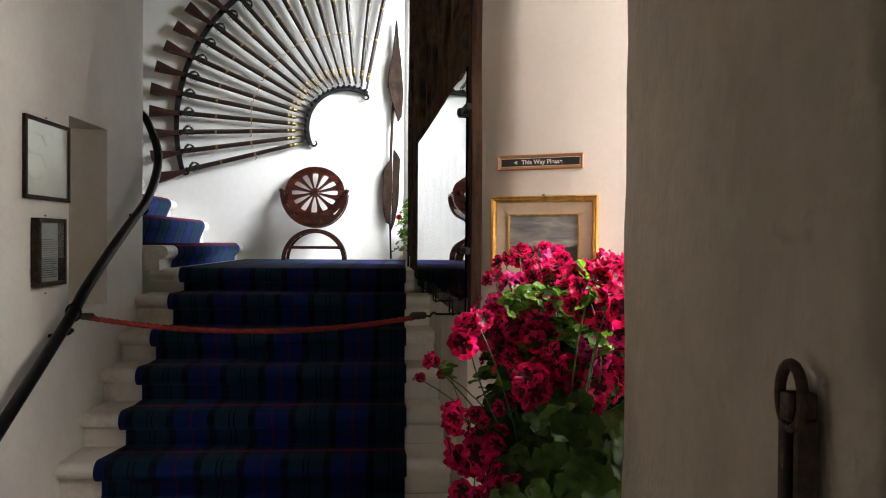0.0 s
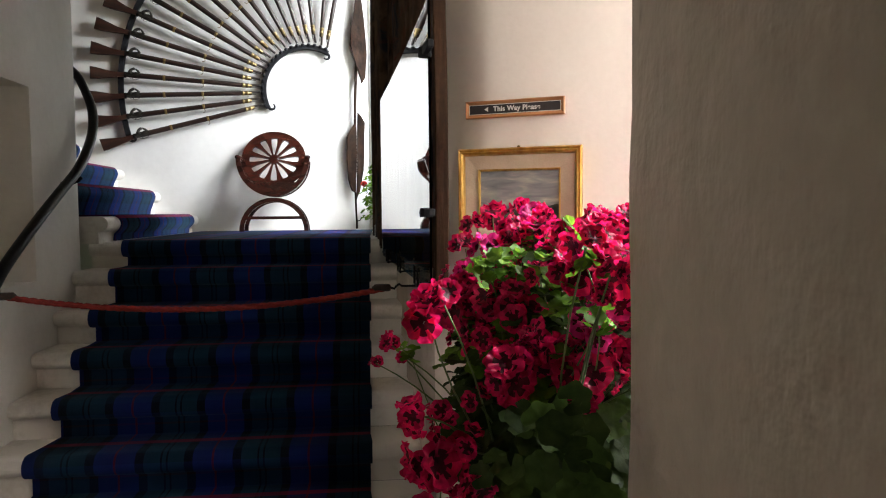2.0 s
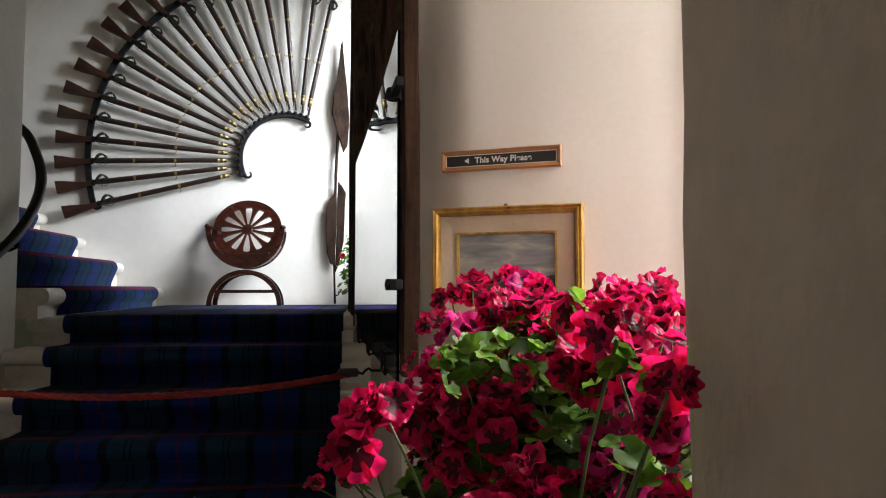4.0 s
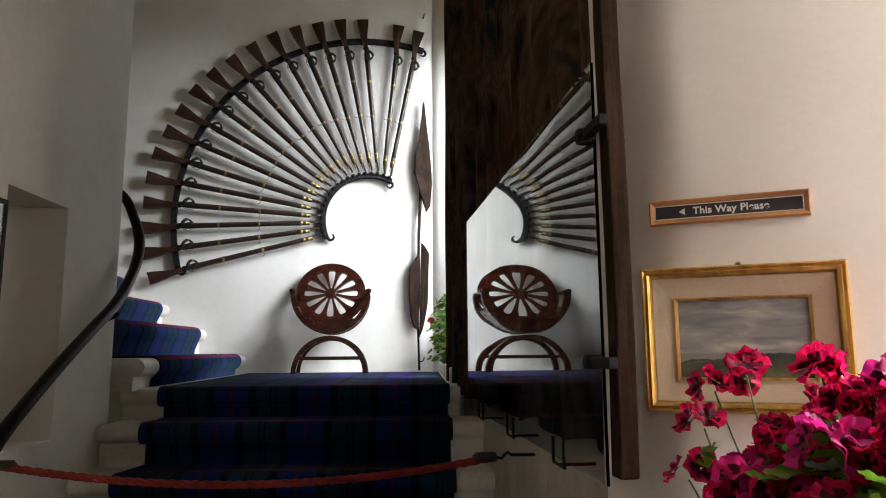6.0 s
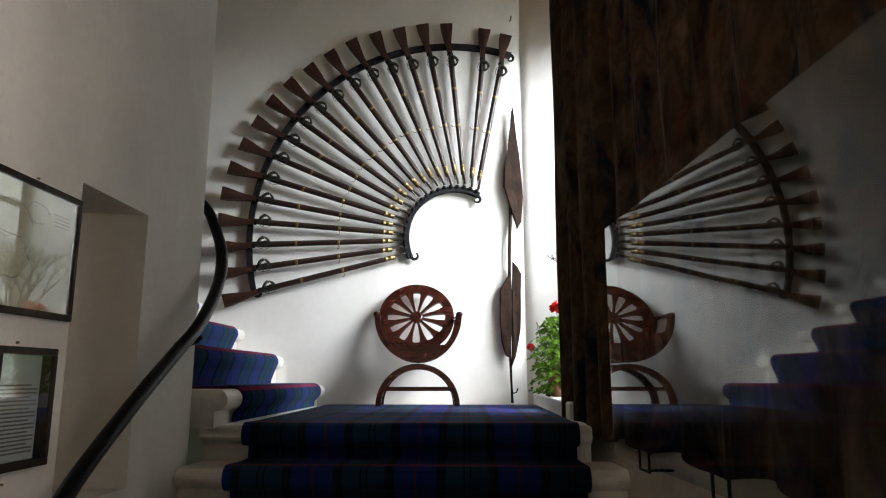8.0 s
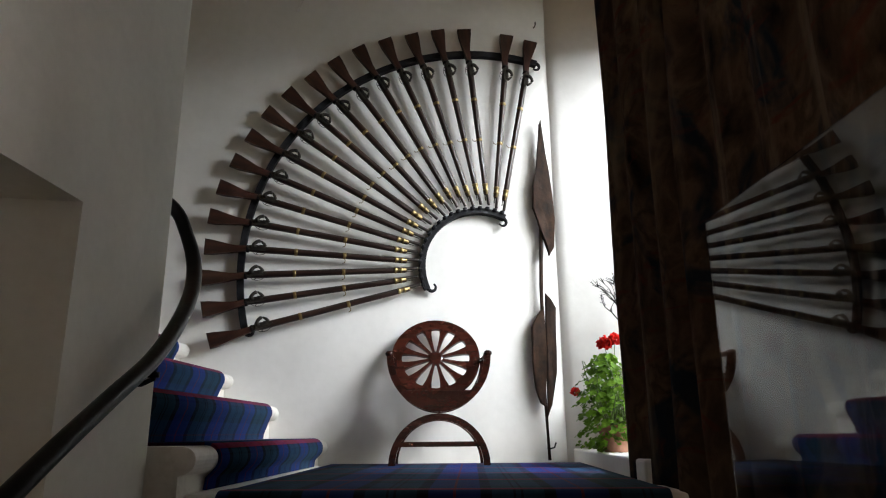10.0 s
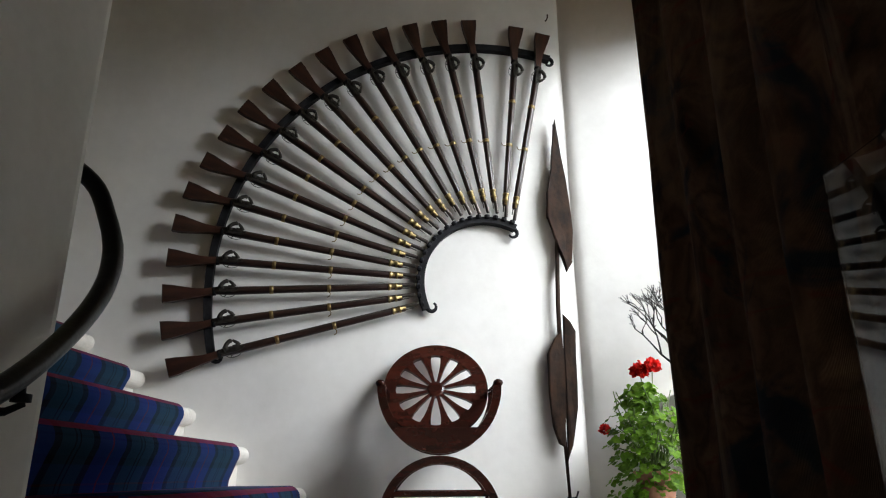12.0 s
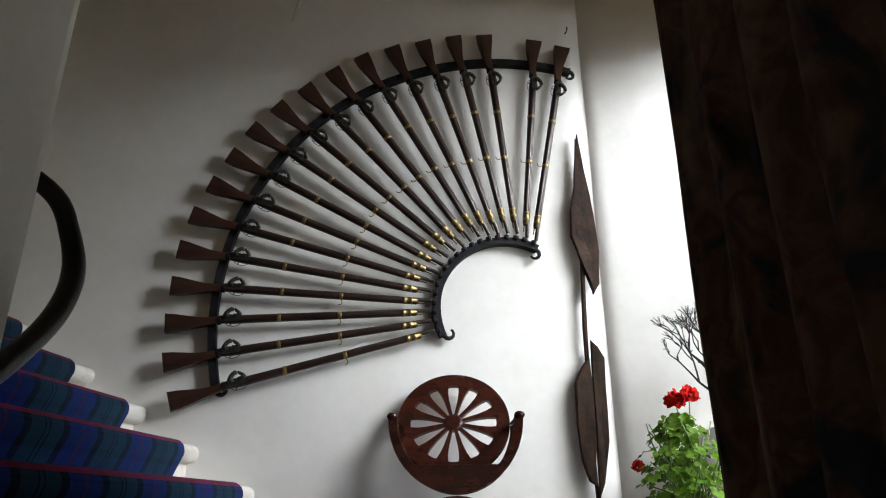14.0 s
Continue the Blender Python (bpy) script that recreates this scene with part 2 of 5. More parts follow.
tnt.links.new(tbm.outputs[0], tb.inputs["Normal"])

# tapestry: faded figures in brown, tan, navy and dull red, softened by wear
M_TAPESTRY, cnt, cb = mat("woven_tapestry", 1.0, spec=0.03)
cc = cnt.nodes.new("ShaderNodeTexCoord")


def woven(scale, size, detail, twist, stops):
    mp = node(cnt, "Mapping", Scale=(*scale, 1))
    cnt.links.new(cc.outputs["UV"], mp.inputs[0])
    n = node(cnt, "TexNoise", Scale=size, Detail=detail, Distortion=twist, Roughness=0.55)
    cnt.links.new(mp.outputs[0], n.inputs["Vector"])
    return ramp(cnt, n.outputs[0], stops)


def over(under, top, fac):
    mx = cnt.nodes.new("ShaderNodeMix")
    mx.data_type = "RGBA"
    cnt.links.new(fac, mx.inputs[0])
    cnt.links.new(under, mx.inputs[6])
    if isinstance(top, tuple):
        mx.inputs[7].default_value = (*top, 1)
    else:
        cnt.links.new(top, mx.inputs[7])
    return mx.outputs[2]


cloth_col = woven((1.3, 0.7), 4.2, 7.0, 0.45, [(0.30, (0.010, 0.007, 0.006)), (0.42, (0.050, 0.030, 0.019)), (0.50, (0.088, 0.054, 0.033)), (0.56, (0.050, 0.031, 0.020)), (0.64, (0.105, 0.064, 0.041)), (0.76, (0.165, 0.114, 0.076))])
cloth_col = over(cloth_col, (0.010, 0.016, 0.024), woven((1.1, 0.8), 2.3, 4.0, 1.6, [(0.54, (0, 0, 0)), (0.62, (0.9, 0.9, 0.9))]))
cloth_col = over(cloth_col, (0.085, 0.020, 0.013), woven((0.8, 1.4), 4.6, 4.0, 1.8, [(0.58, (0, 0, 0)), (0.69, (0.75, 0.75, 0.75))]))
cloth_col = over(cloth_col, (0.19, 0.145, 0.105), woven((2.6, 0.30), 2.6, 5.0, 0.8, [(0.54, (0, 0, 0)), (0.74, (0.6, 0.6, 0.6))]))
cnt.links.new(cloth_col, cb.inputs["Base Color"])
weave = node(cnt, "TexWave", Scale=160.0, Distortion=2.0)
cnt.links.new(cc.outputs["UV"], weave.inputs[0])
cbm = node(cnt, "Bump", Strength=0.4, Distance=0.004)
cnt.links.new(weave.outputs[1], cbm.inputs["Height"])
cnt.links.new(cbm.outputs[0], cb.inputs["Normal"])


# ---- shape helpers ----
def part(name, bm, material, parent=None, label="", smooth=False, m=None, recalc=True):
    if recalc:
        bmesh.ops.recalc_face_normals(bm, faces=bm.faces[:])
    me = bpy.data.meshes.new(name)
    bm.to_mesh(me)
    bm.free()
    for one in (material if isinstance(material, (list, tuple)) else [material]):
        me.materials.append(one)
    if smooth:
        for p in me.polygons:
            p.use_smooth = True
    ob = new(name, me)
    ob.parent = parent
    if m is not None:
        ob.matrix_basis = m
    if label:
        ob["label"] = label
    return ob


def thing(name, m, label, category, group="", kind=""):
    ob = new(name)
    ob.empty_display_size = 0.05
    ob.matrix_basis = m
    return tagged(ob, label, category, group, kind)


def box(bm, x0, x1, y0, y1, z0, z1, bev=0.0, seg=2):
    vs = bmesh.ops.create_cube(bm, size=1.0)["verts"]
    for v in vs:
        v.co = Vector((x0 + (v.co.x + 0.5) * (x1 - x0), y0 + (v.co.y + 0.5) * (y1 - y0), z0 + (v.co.z + 0.5) * (z1 - z0)))
    if bev:
        bmesh.ops.bevel(bm, geom=list({e for v in vs for e in v.link_edges}), offset=bev, segments=seg, affect="EDGES", profile=0.5)
    return bm


def boxes(*specs, bev=0.0):
    bm = bmesh.new()
    for s in specs:
        box(bm, *s, bev=bev)
    return bm


def prism(bm, pts, h0, h1, axis="y", bev=0.0):
    """Extrude a closed outline. axis y: outline in x, z; axis z: outline in x, y; axis x: outline in y, z."""
    def at(p, h):
        return {"y": (p[0], h, p[1]), "z": (p[0], p[1], h), "x": (h, p[0], p[1])}[axis]
    a = [bm.verts.new(at(p, h0)) for p in pts]
    b = [bm.verts.new(at(p, h1)) for p in pts]
    n = len(pts)
    fs = [bm.faces.new(a), bm.faces.new(b[::-1])]
    fs += [bm.faces.new((a[i], b[i], b[(i + 1) % n], a[(i + 1) % n])) for i in range(n)]
    if bev:
        bmesh.ops.bevel(bm, geom=[e for f in fs[:2] for e in f.edges], offset=bev, segments=2, affect="EDGES", profile=0.5)
    return bm


def tube(bm, pts, radius, sides=10, flat=1.0, up=(0, 0, 1)):
    """A round bar along points; radius is one number or one for each point."""
    pts = [Vector(p) for p in pts]
    rings = []
    for i, p in enumerate(pts):
        d = (pts[min(i + 1, len(pts) - 1)] - pts[max(i - 1, 0)]).normalized()
        s = d.cross(Vector(up))
        s = s.normalized() if s.length > 1e-4 else d.orthogonal().normalized()
        w = s.cross(d).normalized()
        r = radius[i] if isinstance(radius, (list, tuple)) else radius
        rings.append([bm.verts.new(p + s * (r * math.cos(a)) + w * (r * flat * math.sin(a))) for a in (math.tau * k / sides for k in range(sides))])
    for r0, r1 in zip(rings, rings[1:]):
        for k in range(sides):
            bm.faces.new((r0[k], r0[(k + 1) % sides], r1[(k + 1) % sides], r1[k]))
    bm.faces.new(rings[0][::-1])
    bm.faces.new(rings[-1])
    return bm


def lathe(bm, profile, sides=20, centre=(0, 0, 0)):
    c = Vector(centre)
    rings = [[bm.verts.new(c + Vector((r * math.cos(a), r * math.sin(a), z))) for a in (math.tau * k / sides for k in range(sides))] for r, z in profile]
    for r0, r1 in zip(rings, rings[1:]):
        for k in range(sides):
            bm.faces.new((r0[k], r0[(k + 1) % sides], r1[(k + 1) % sides], r1[k]))
    bm.faces.new(rings[0][::-1])
    bm.faces.new(rings[-1])
    return bm


def rough_box(x0, x1, y0, y1, z0, z1, cell=0.12, amp=0.008, bev=0.025, freq=2.2):
    """A hand-plastered wall: a box with softened edges and uneven faces."""
    bm = bmesh.new()
    box(bm, x0, x1, y0, y1, z0, z1)
    if bev:
        bmesh.ops.bevel(bm, geom=bm.edges[:], offset=bev, segments=3, affect="EDGES", profile=0.5)
    for axis, lo, hi in ((0, x0, x1), (1, y0, y1), (2, z0, z1)):
        n = max(1, int((hi - lo) / cell))
        for k in range(1, n):
            co, no = Vector((0, 0, 0)), Vector((0, 0, 0))
            co[axis], no[axis] = lo + (hi - lo) * k / n, 1
            bmesh.ops.bisect_plane(bm, geom=bm.verts[:] + bm.edges[:] + bm.faces[:], plane_co=co, plane_no=no)
    for v in bm.verts:
        v.co += noise.noise_vector(v.co * freq) * amp + noise.noise_vector(v.co * freq * 3.1) * amp * 0.3
    return bm


def structure(name, bm, material, label="", m=None, smooth=False):
    return tagged(part(name, bm, material, m=m, smooth=smooth), label, kind="structure")


def spot(x, y, z=0.0, turn=0.0):
    return pose(x, y, z, 0, 0, turn)


FAN = spot(-0.75, 7.56, 0, 11.5)       # musket wall: x along it, y into it
GLZ = spot(0.394, 4.647, 0, 3.88)      # glazed side of the stair: y up the stair, x outward
SGN = spot(0.591, 2.594, 0, -25.94)      # wall with the sign: x along it, y into it
TOP = 5.5

# ---- structure ----
structure("floor", boxes((-3.6, 2.2, -1.6, 5.2, -0.2, 0.0)), M_FLAG, "worn dark stone floor")
structure("ground", boxes((-60, 80, -60, 80, -0.9, -0.5)), M_GRASS, "grass outside the windows")
structure("wall_fan", rough_box(-3.6, 1.10, 0.0, 0.35, 1.0, TOP, 0.22, 0.006, 0.0), M_PLASTER, "white limewashed wall carrying the musket fan", FAN, True)
bm = bmesh.new()
tube(bm, [(-1.035, 0.004, 5.30), (-1.05, -0.004, 5.20), (-1.07, -0.006, 5.13), (-1.085, 0.003, 5.07)], [0.020, 0.015, 0.010, 0.004], 8, flat=0.5, up=(0, 1, 0))
structure("plaster_scar", bm, M_PLASTER, "ridge of loose plaster high on the white wall", FAN, True)
# wall beside the stair with a shallow recess
bm = bmesh.new()
prism(bm, [(1.0, 0.0), (5.0, 0.0), (5.0, TOP), (1.0, TOP)], -2.02, -1.86, "x")
structure("wall_left_core", bm, M_NICHE, "ochre plaster back of the recess")
bm = bmesh.new()
for y0, y1, z0, z1 in ((1.0, 3.86, 0.0, TOP), (3.86, 4.36, 2.37, TOP), (3.86, 4.36, 0.0, 1.27)):
    box(bm, -1.858, -1.6, y0, y1, z0, z1)
# last stretch, its reveal splayed and its corner rounded
prism(bm, [(-1.6, 4.36), (-1.6, 4.94), (-1.608, 4.97), (-1.63, 4.992), (-1.66, 5.0), (-1.858, 5.0), (-1.858, 4.30)], 0.0, TOP, "z")
structure("wall_left", bm, M_STAIRWALL, "grey-white plaster wall beside the stair")
# unseen stairwell walls, ochre so their bounce warms the musket wall
structure("wall_stairwell_end", boxes((-3.75, -3.55, 4.6, 7.6, 0.0, TOP)), M_NICHE, "unseen wall beyond the winding steps, ochre to bounce warm light")
structure("wall_stairwell_back", boxes((-3.55, -2.022, 4.80, 5.0, 0.0, TOP)), M_NICHE, "unseen wall behind the newel, ochre to bounce warm light")
# doorway wall that the walk starts in
bm = rough_box(0.68, 2.0, 0.50, 1.335, 0.0, TOP, 0.1, 0.014, 0.030, 1.9)
for v in bm.verts:
    v.co.x += 0.036 * (v.co.y - 0.50) / 0.8 * (1 if v.co.x < 1.0 else 0)
structure("wall_doorway_right", bm, M_GREY, "thick uneven grey plaster door jamb", None, True)
structure("wall_doorway_left", rough_box(-2.1, -0.56, 0.42, 1.30, 0.0, TOP, 0.16, 0.01, 0.03), M_GREY, "thick plaster wall beside the doorway", None, True)
structure("wall_doorway_head", boxes((-0.56, 0.68, 0.45, 1.15, 2.75, TOP)), M_GREY, "plaster above the doorway")
structure("wall_entry_right", boxes((1.3, 1.5, -1.6, 0.42, 0, 2.9)), M_GREY, "plain entry wall")
structure("wall_entry_left", boxes((-1.5, -1.3, -1.6, 0.42, 0, 2.9)), M_GREY, "plain entry wall")
# the gap in the back wall is an assumed door for the fill lamp
structure("wall_entry_back", boxes((-1.5, -0.5, -1.8, -1.6, 0, 2.9), (0.5, 1.5, -1.8, -1.6, 0, 2.9), (-0.5, 0.5, -1.8, -1.6, 2.2, 2.9)), M_GREY, "plain entry wall")
# both ceilings stay out of view and are coloured for their bounce
structure("ceiling_entry", boxes((-1.5, 1.5, -1.8, 0.45, 2.9, 3.0)), M_CEIL, "unseen entry ceiling in the same warm bounce tan")
structure("ceiling", boxes((-3.8, 2.3, 0.42, 8.4, TOP, TOP + 0.15)), M_CEIL, "unseen ceiling, tan to bounce warm dim light")
# sign wall and the wall with the hall window
structure("wall_sign", rough_box(-0.07, 0.80, 0.0, 0.30, 0.0, TOP, 0.2, 0.004, 0.0), M_CREAM, "warm cream plaster wall with a sign and a painting", SGN, True)
WY0, WY1, WZ0, WZ1 = 1.40, 2.255, 0.76, 3.348
structure("wall_window", boxes((1.275, 1.62, 1.16, WY0, 0, TOP), (1.275, 1.335, WY1, 2.6, 0, TOP), (1.275, 1.62, WY0, WY1, 0, WZ0), (1.275, 1.62, WY0, WY1, WZ1, TOP)), M_CREAM, "cream wall around the hall window")
# wall behind the tapestry, and the deep landing window
structure("wall_stair_right", rough_box(0.09, 0.45, -2.0, 1.30, 0.0, TOP, 0.3, 0.003, 0.0), M_GREY, "grey plaster wall under and behind the tapestry", GLZ, True)
bm = bmesh.new()
prism(bm, [(0.262, 7.80), (0.285, 7.768), (0.315, 7.744), (0.35, 7.732), (0.39, 7.726), (0.45, 7.718), (0.60, 7.692), (0.85, 7.642), (1.12, 7.58), (1.5, 7.54), (1.5, 8.3), (0.262, 8.3)], 0.0, TOP, "z")
for f in bm.faces:
    f.smooth = abs(f.normal.z) < 0.5 and f.calc_center_median().y < 7.85
structure("reveal_far", bm, M_PLASTER, "bright white splayed window reveal")
bm = bmesh.new()
prism(bm, [(0.42, 5.9), (0.62, 5.80), (1.12, 5.64), (1.5, 5.62), (1.5, 4.9), (0.85, 4.9)], 0.0, TOP, "z")
structure("reveal_near", bm, M_PLASTER, "white window reveal")
structure("window_sill", boxes((0.33, 1.5, 5.60, 7.75, 0.9, 1.555), bev=0.012), M_PLASTER, "white plaster window seat")
# added block: carries the branch pot and keeps lamp light off the lower wall
structure("shading_pot_block", boxes((0.66, 1.5, 6.88, 7.62, 1.557, 2.12), bev=0.015), M_PLASTER, "unseen white block added under the pot to shade the lower wall")
structure("window_head", boxes((0.98, 1.5, 5.63, 7.62, 4.95, TOP)), M_PLASTER, "white window head")


def sash(name, x, y0, y1, z0, z1, cols, rows, label):
    """A painted window in the plane x: outer frame, glazing bars, panes."""
    w = tagged(new(name), label, kind="structure")
    t = 0.05
    part("window_frame", boxes((x, x + 0.07, y0, y0 + t, z0, z1), (x, x + 0.07, y1 - t, y1, z0, z1), (x, x + 0.07, y0 + t, y1 - t, z0, z0 + t), (x, x + 0.07, y0 + t, y1 - t, z1 - t, z1), bev=0.008), M_WHITEPAINT, w)
    ys = [y0 + t + (y1 - y0 - 2 * t) * i / cols for i in range(cols + 1)]
    zs = [z0 + t + (z1 - z0 - 2 * t) * i / rows for i in range(rows + 1)]
    for i in range(1, cols):
        part("glazing_bar", boxes((x + 0.012, x + 0.05, ys[i] - 0.016, ys[i] + 0.016, zs[0], zs[-1]), bev=0.005), M_WHITEPAINT, w)
    for j in range(1, rows):
        th = 0.021
        part("glazing_bar", boxes((x + 0.008, x + 0.054, ys[0], ys[-1], zs[j] - th, zs[j] + th), bev=0.005), M_WHITEPAINT, w)
    for i in range(cols):
        for j in range(rows):
            p = part("pane", boxes((x + 0.028, x + 0.032, ys[i], ys[i + 1], zs[j], zs[j + 1])), M_GLASS, w)
            p.visible_shadow = False
    return w


sash("window_1", 1.16, 5.64, 7.56, 1.555, 4.95, 4, 6, "tall white-painted landing window")
sash("window_2", 1.268, WY0, WY1, WZ0, WZ1, 4, 7, "white-painted sash window with glazing bars")

# pale stone building seen through the hall window
bld = tagged(new("castle_building"), "pale weathered stone building across the yard", "building")
bm = boxes((9.0, 10.0, -14, 24, -0.5, 11.0))
part("wall", bm, M_STONE, bld)
for yy in (-4, -1, 2.4, 5.6, 9):
    for z in (2.0, 5.2):
        part("window", boxes((8.93, 8.995, yy, yy + 0.7, z, z + 1.2), bev=0.02), M_OAK, bld)

# ---- main stair ----
NOSE_Z = [1.46, 1.285, 1.065, 0.866, 0.660, 0.455, 0.252, 0.06]
NOSE_Y = [5.08 - 0.275 * k for k in range(8)]
SX0, SX1, CX0, CX1 = -1.598, 0.50, -1.372, 0.292
stair = tagged(new("staircase"), "white-painted stone staircase with round nosings", kind="structure")


def right_edge(y):
    return 0.394 + 0.088 - (y - 4.647) * 0.0678


for k in range(8):
    y0, z1 = NOSE_Y[k], NOSE_Z[k]
    z0 = NOSE_Z[k + 1] if k < 7 else 0.0
    yb = 7.6 if k == 0 else NOSE_Y[k - 1] + 0.05
    xr = right_edge(y0) if k else 0.36
    r = 0.044
    bm = bmesh.new()
    prof = [(yb, z0), (yb, z1)]
    prof += [(y0 + r + r * math.cos(a), z1 - r + r * math.sin(a)) for a in (math.radians(90 + 18 * i) for i in range(11))]
    prof += [(y0 + r + 0.012, z1 - 2 * r - 0.008), (y0 + r + 0.012, z0)]
    prism(bm, prof, SX0, xr, "x")
    if k:
        for v in bm.verts:
            v.co += noise.noise_vector(v.co * 4) * 0.004
    part("step", bm, M_STEP, stair, smooth=False)
bm = boxes((-1.62, 0.36, 5.2, 7.62, 1.2, 1.455))
part("landing", bm, M_STEP, stair)


def carpet_sheet(name, path, xs, material, parent, thick=0.012, uvoff=0.0, voff=0.0):
    """A strip of carpet with thickness: path in (y, z) from back to front; xs gives the two edges for each path point."""
    bm = bmesh.new()
    uvl = bm.loops.layers.uv.new("UVMap")
    n = len(path)
    nrm = []
    for i in range(n):
        a, b = Vector(path[max(i - 1, 0)]), Vector(path[min(i + 1, n - 1)])
        d = (b - a).normalized()
        nrm.append(Vector((d.y, -d.x)))
    dist = [0.0]
    for a, b in zip(path, path[1:]):
        dist.append(dist[-1] + (Vector(b) - Vector(a)).length)
    per_step = 0.34 / (dist[-1] - dist[6]) * 7.6      # one repeat of the sett to a step
    dist = [d * per_step for d in dist]
    rows = []
    for i in range(n):
        y, z = path[i]
        oy, oz = y + nrm[i].x * thick, z + nrm[i].y * thick
        xa, xb = xs[i]
        rows.append((bm.verts.new((xa, y, z)), bm.verts.new((xa, oy, oz)), bm.verts.new((xb, oy, oz)), bm.verts.new((xb, y, z))))
    for i in range(n - 1):
        for j in range(3):
            f = bm.faces.new((rows[i][j], rows[i][j + 1], rows[i + 1][j + 1], rows[i + 1][j]))
            f.smooth = True
            for lp in f.loops:
                vi = i if lp.vert in rows[i] else i + 1
                lp[uvl].uv = (lp.vert.co.x + uvoff, dist[vi] + voff)
    return part(name, bm, material, parent, recalc=False)


path, xs = [], []
path.append((7.34, NOSE_Z[0] + 0.002)); xs.append((CX0 - 0.03, CX1 + 0.02))
for k in range(8):
    y0, z1 = NOSE_Y[k], NOSE_Z[k]
    z0 = (NOSE_Z[k + 1] if k < 7 else 0.0) + 0.002
    r = 0.046
    wob = 0.012 * math.sin(k * 2.1)
    e_out = (CX0 - 0.012 + wob, CX1 + 0.006)
    e_in = (CX0 + 0.012 + wob, CX1 - 0.004)
    path.append((y0 + 0.17, z1 + 0.002)); xs.append(e_in)
    for i in range(9):
        a = math.radians(90 + 22.5 * i)
        path.append((y0 + r - 0.002 + r * math.cos(a), z1 - r + 0.002 + r * math.sin(a))); xs.append(e_out)
    path.append((y0 + r + 0.008, z1 - 2 * r - 0.01)); xs.append(e_in)
    path.append((y0 + r + 0.006, z0 + 0.012)); xs.append(e_in)
    path.append((y0 + r - 0.004, z0)); xs.append(e_in)
runner = carpet_sheet("stair_carpet", path, xs, M_TARTAN, None, uvoff=0.12, voff=0.11)
tagged(runner, "dark blue and green tartan stair carpet with thin red lines", "carpet")

# ---- upper steps, turning left off the landing ----
UX = [-1.45, -1.79, -2.11, -2.42, -2.73, -3.04, -3.36]
UZ = [1.634, 1.868, 2.088, 2.305, 2.52, 2.735]


def fan_y(x):
    return 7.56 + (x + 0.75) * math.tan(radians(11.5))


for k in range(6):
    x0, z1 = UX[k], UZ[k]
    z0 = 1.452 if k == 0 else UZ[k - 1] - 0.01
    r = 0.05
    prof = [(UX[k + 1] - 0.1, z0), (UX[k + 1] - 0.1, z1)]
    prof += [(x0 - r + r * math.sin(a), z1 - r + r * math.cos(a)) for a in (math.radians(18 * i) for i in range(11))]
    prof += [(x0 - r - 0.012, z1 - 2 * r - 0.006), (x0 - r - 0.012, z0)]
    bm = bmesh.new()
    prism(bm, prof, 5.003 if k else 5.03, fan_y(x0) - 0.004, "y")
    for v in bm.verts:
        v.co += noise.noise_vector(v.co * 4) * 0.004
    part("upper_step", bm, M_STEP, stair)
    # carpet
    ya, yb = (5.27 if k == 0 else 5.12), fan_y(x0) - 0.23
    path = [(UX[k + 1] - 0.04, z1 + 0.002), (x0 - 0.10, z1 + 0.002)]
    path += [(x0 - r + (r + 0.003) * math.sin(a), z1 - r + (r + 0.003) * math.cos(a)) for a in (math.radians(18 * i) for i in range(11))]
    path = path[:10] + [(x0 - 0.046, z0 + 0.06), (x0 - r - 0.002, z0 + 0.014)]
    bm = bmesh.new()
    uvl = bm.loops.layers.uv.new("UVMap")
    n, th = len(path), 0.012
    rows, dist = [], [0.0]
    for i in range(n):
        a, b = Vector(path[max(i - 1, 0)]), Vector(path[min(i + 1, n - 1)])
        d = (b - a).normalized()
        nx, nz = -d.y, d.x
        x, z = path[i]
        if i:
            dist.append(dist[-1] + math.dist(path[i], path[i - 1]))
        bulge = 0.010 if 2 <= i <= 11 else 0.0
        o = (x + nx * th, z + nz * th)
        rows.append([bm.verts.new((x, ya - bulge, z)), bm.verts.new((o[0], ya - bulge, o[1])), bm.verts.new((o[0], yb + bulge, o[1])), bm.verts.new((x, yb + bulge, z))])
    nose = dist[4]
    for i in range(n - 1):
        for q in range(3):
            f = bm.faces.new((rows[i][q], rows[i][q + 1], rows[i + 1][q + 1], rows[i + 1][q]))
            f.smooth = q == 1
            for lp in f.loops:
                lp[uvl].uv = (lp.vert.co.y + 0.03 * k, dist[i if lp.vert in rows[i] else i + 1] - nose + 0.34 * 0.63 + 0.34)
    tagged(part("upper_carpet", bm, M_TARTAN), "bright blue tartan carpet over an upper step", "carpet", "carpets on the upper steps")

# ---- musket fan ----
OUT_C, OUT_R = (0.522, 2.877), 1.913
IN_C, IN_R = (0.422, 2.917), 0.462


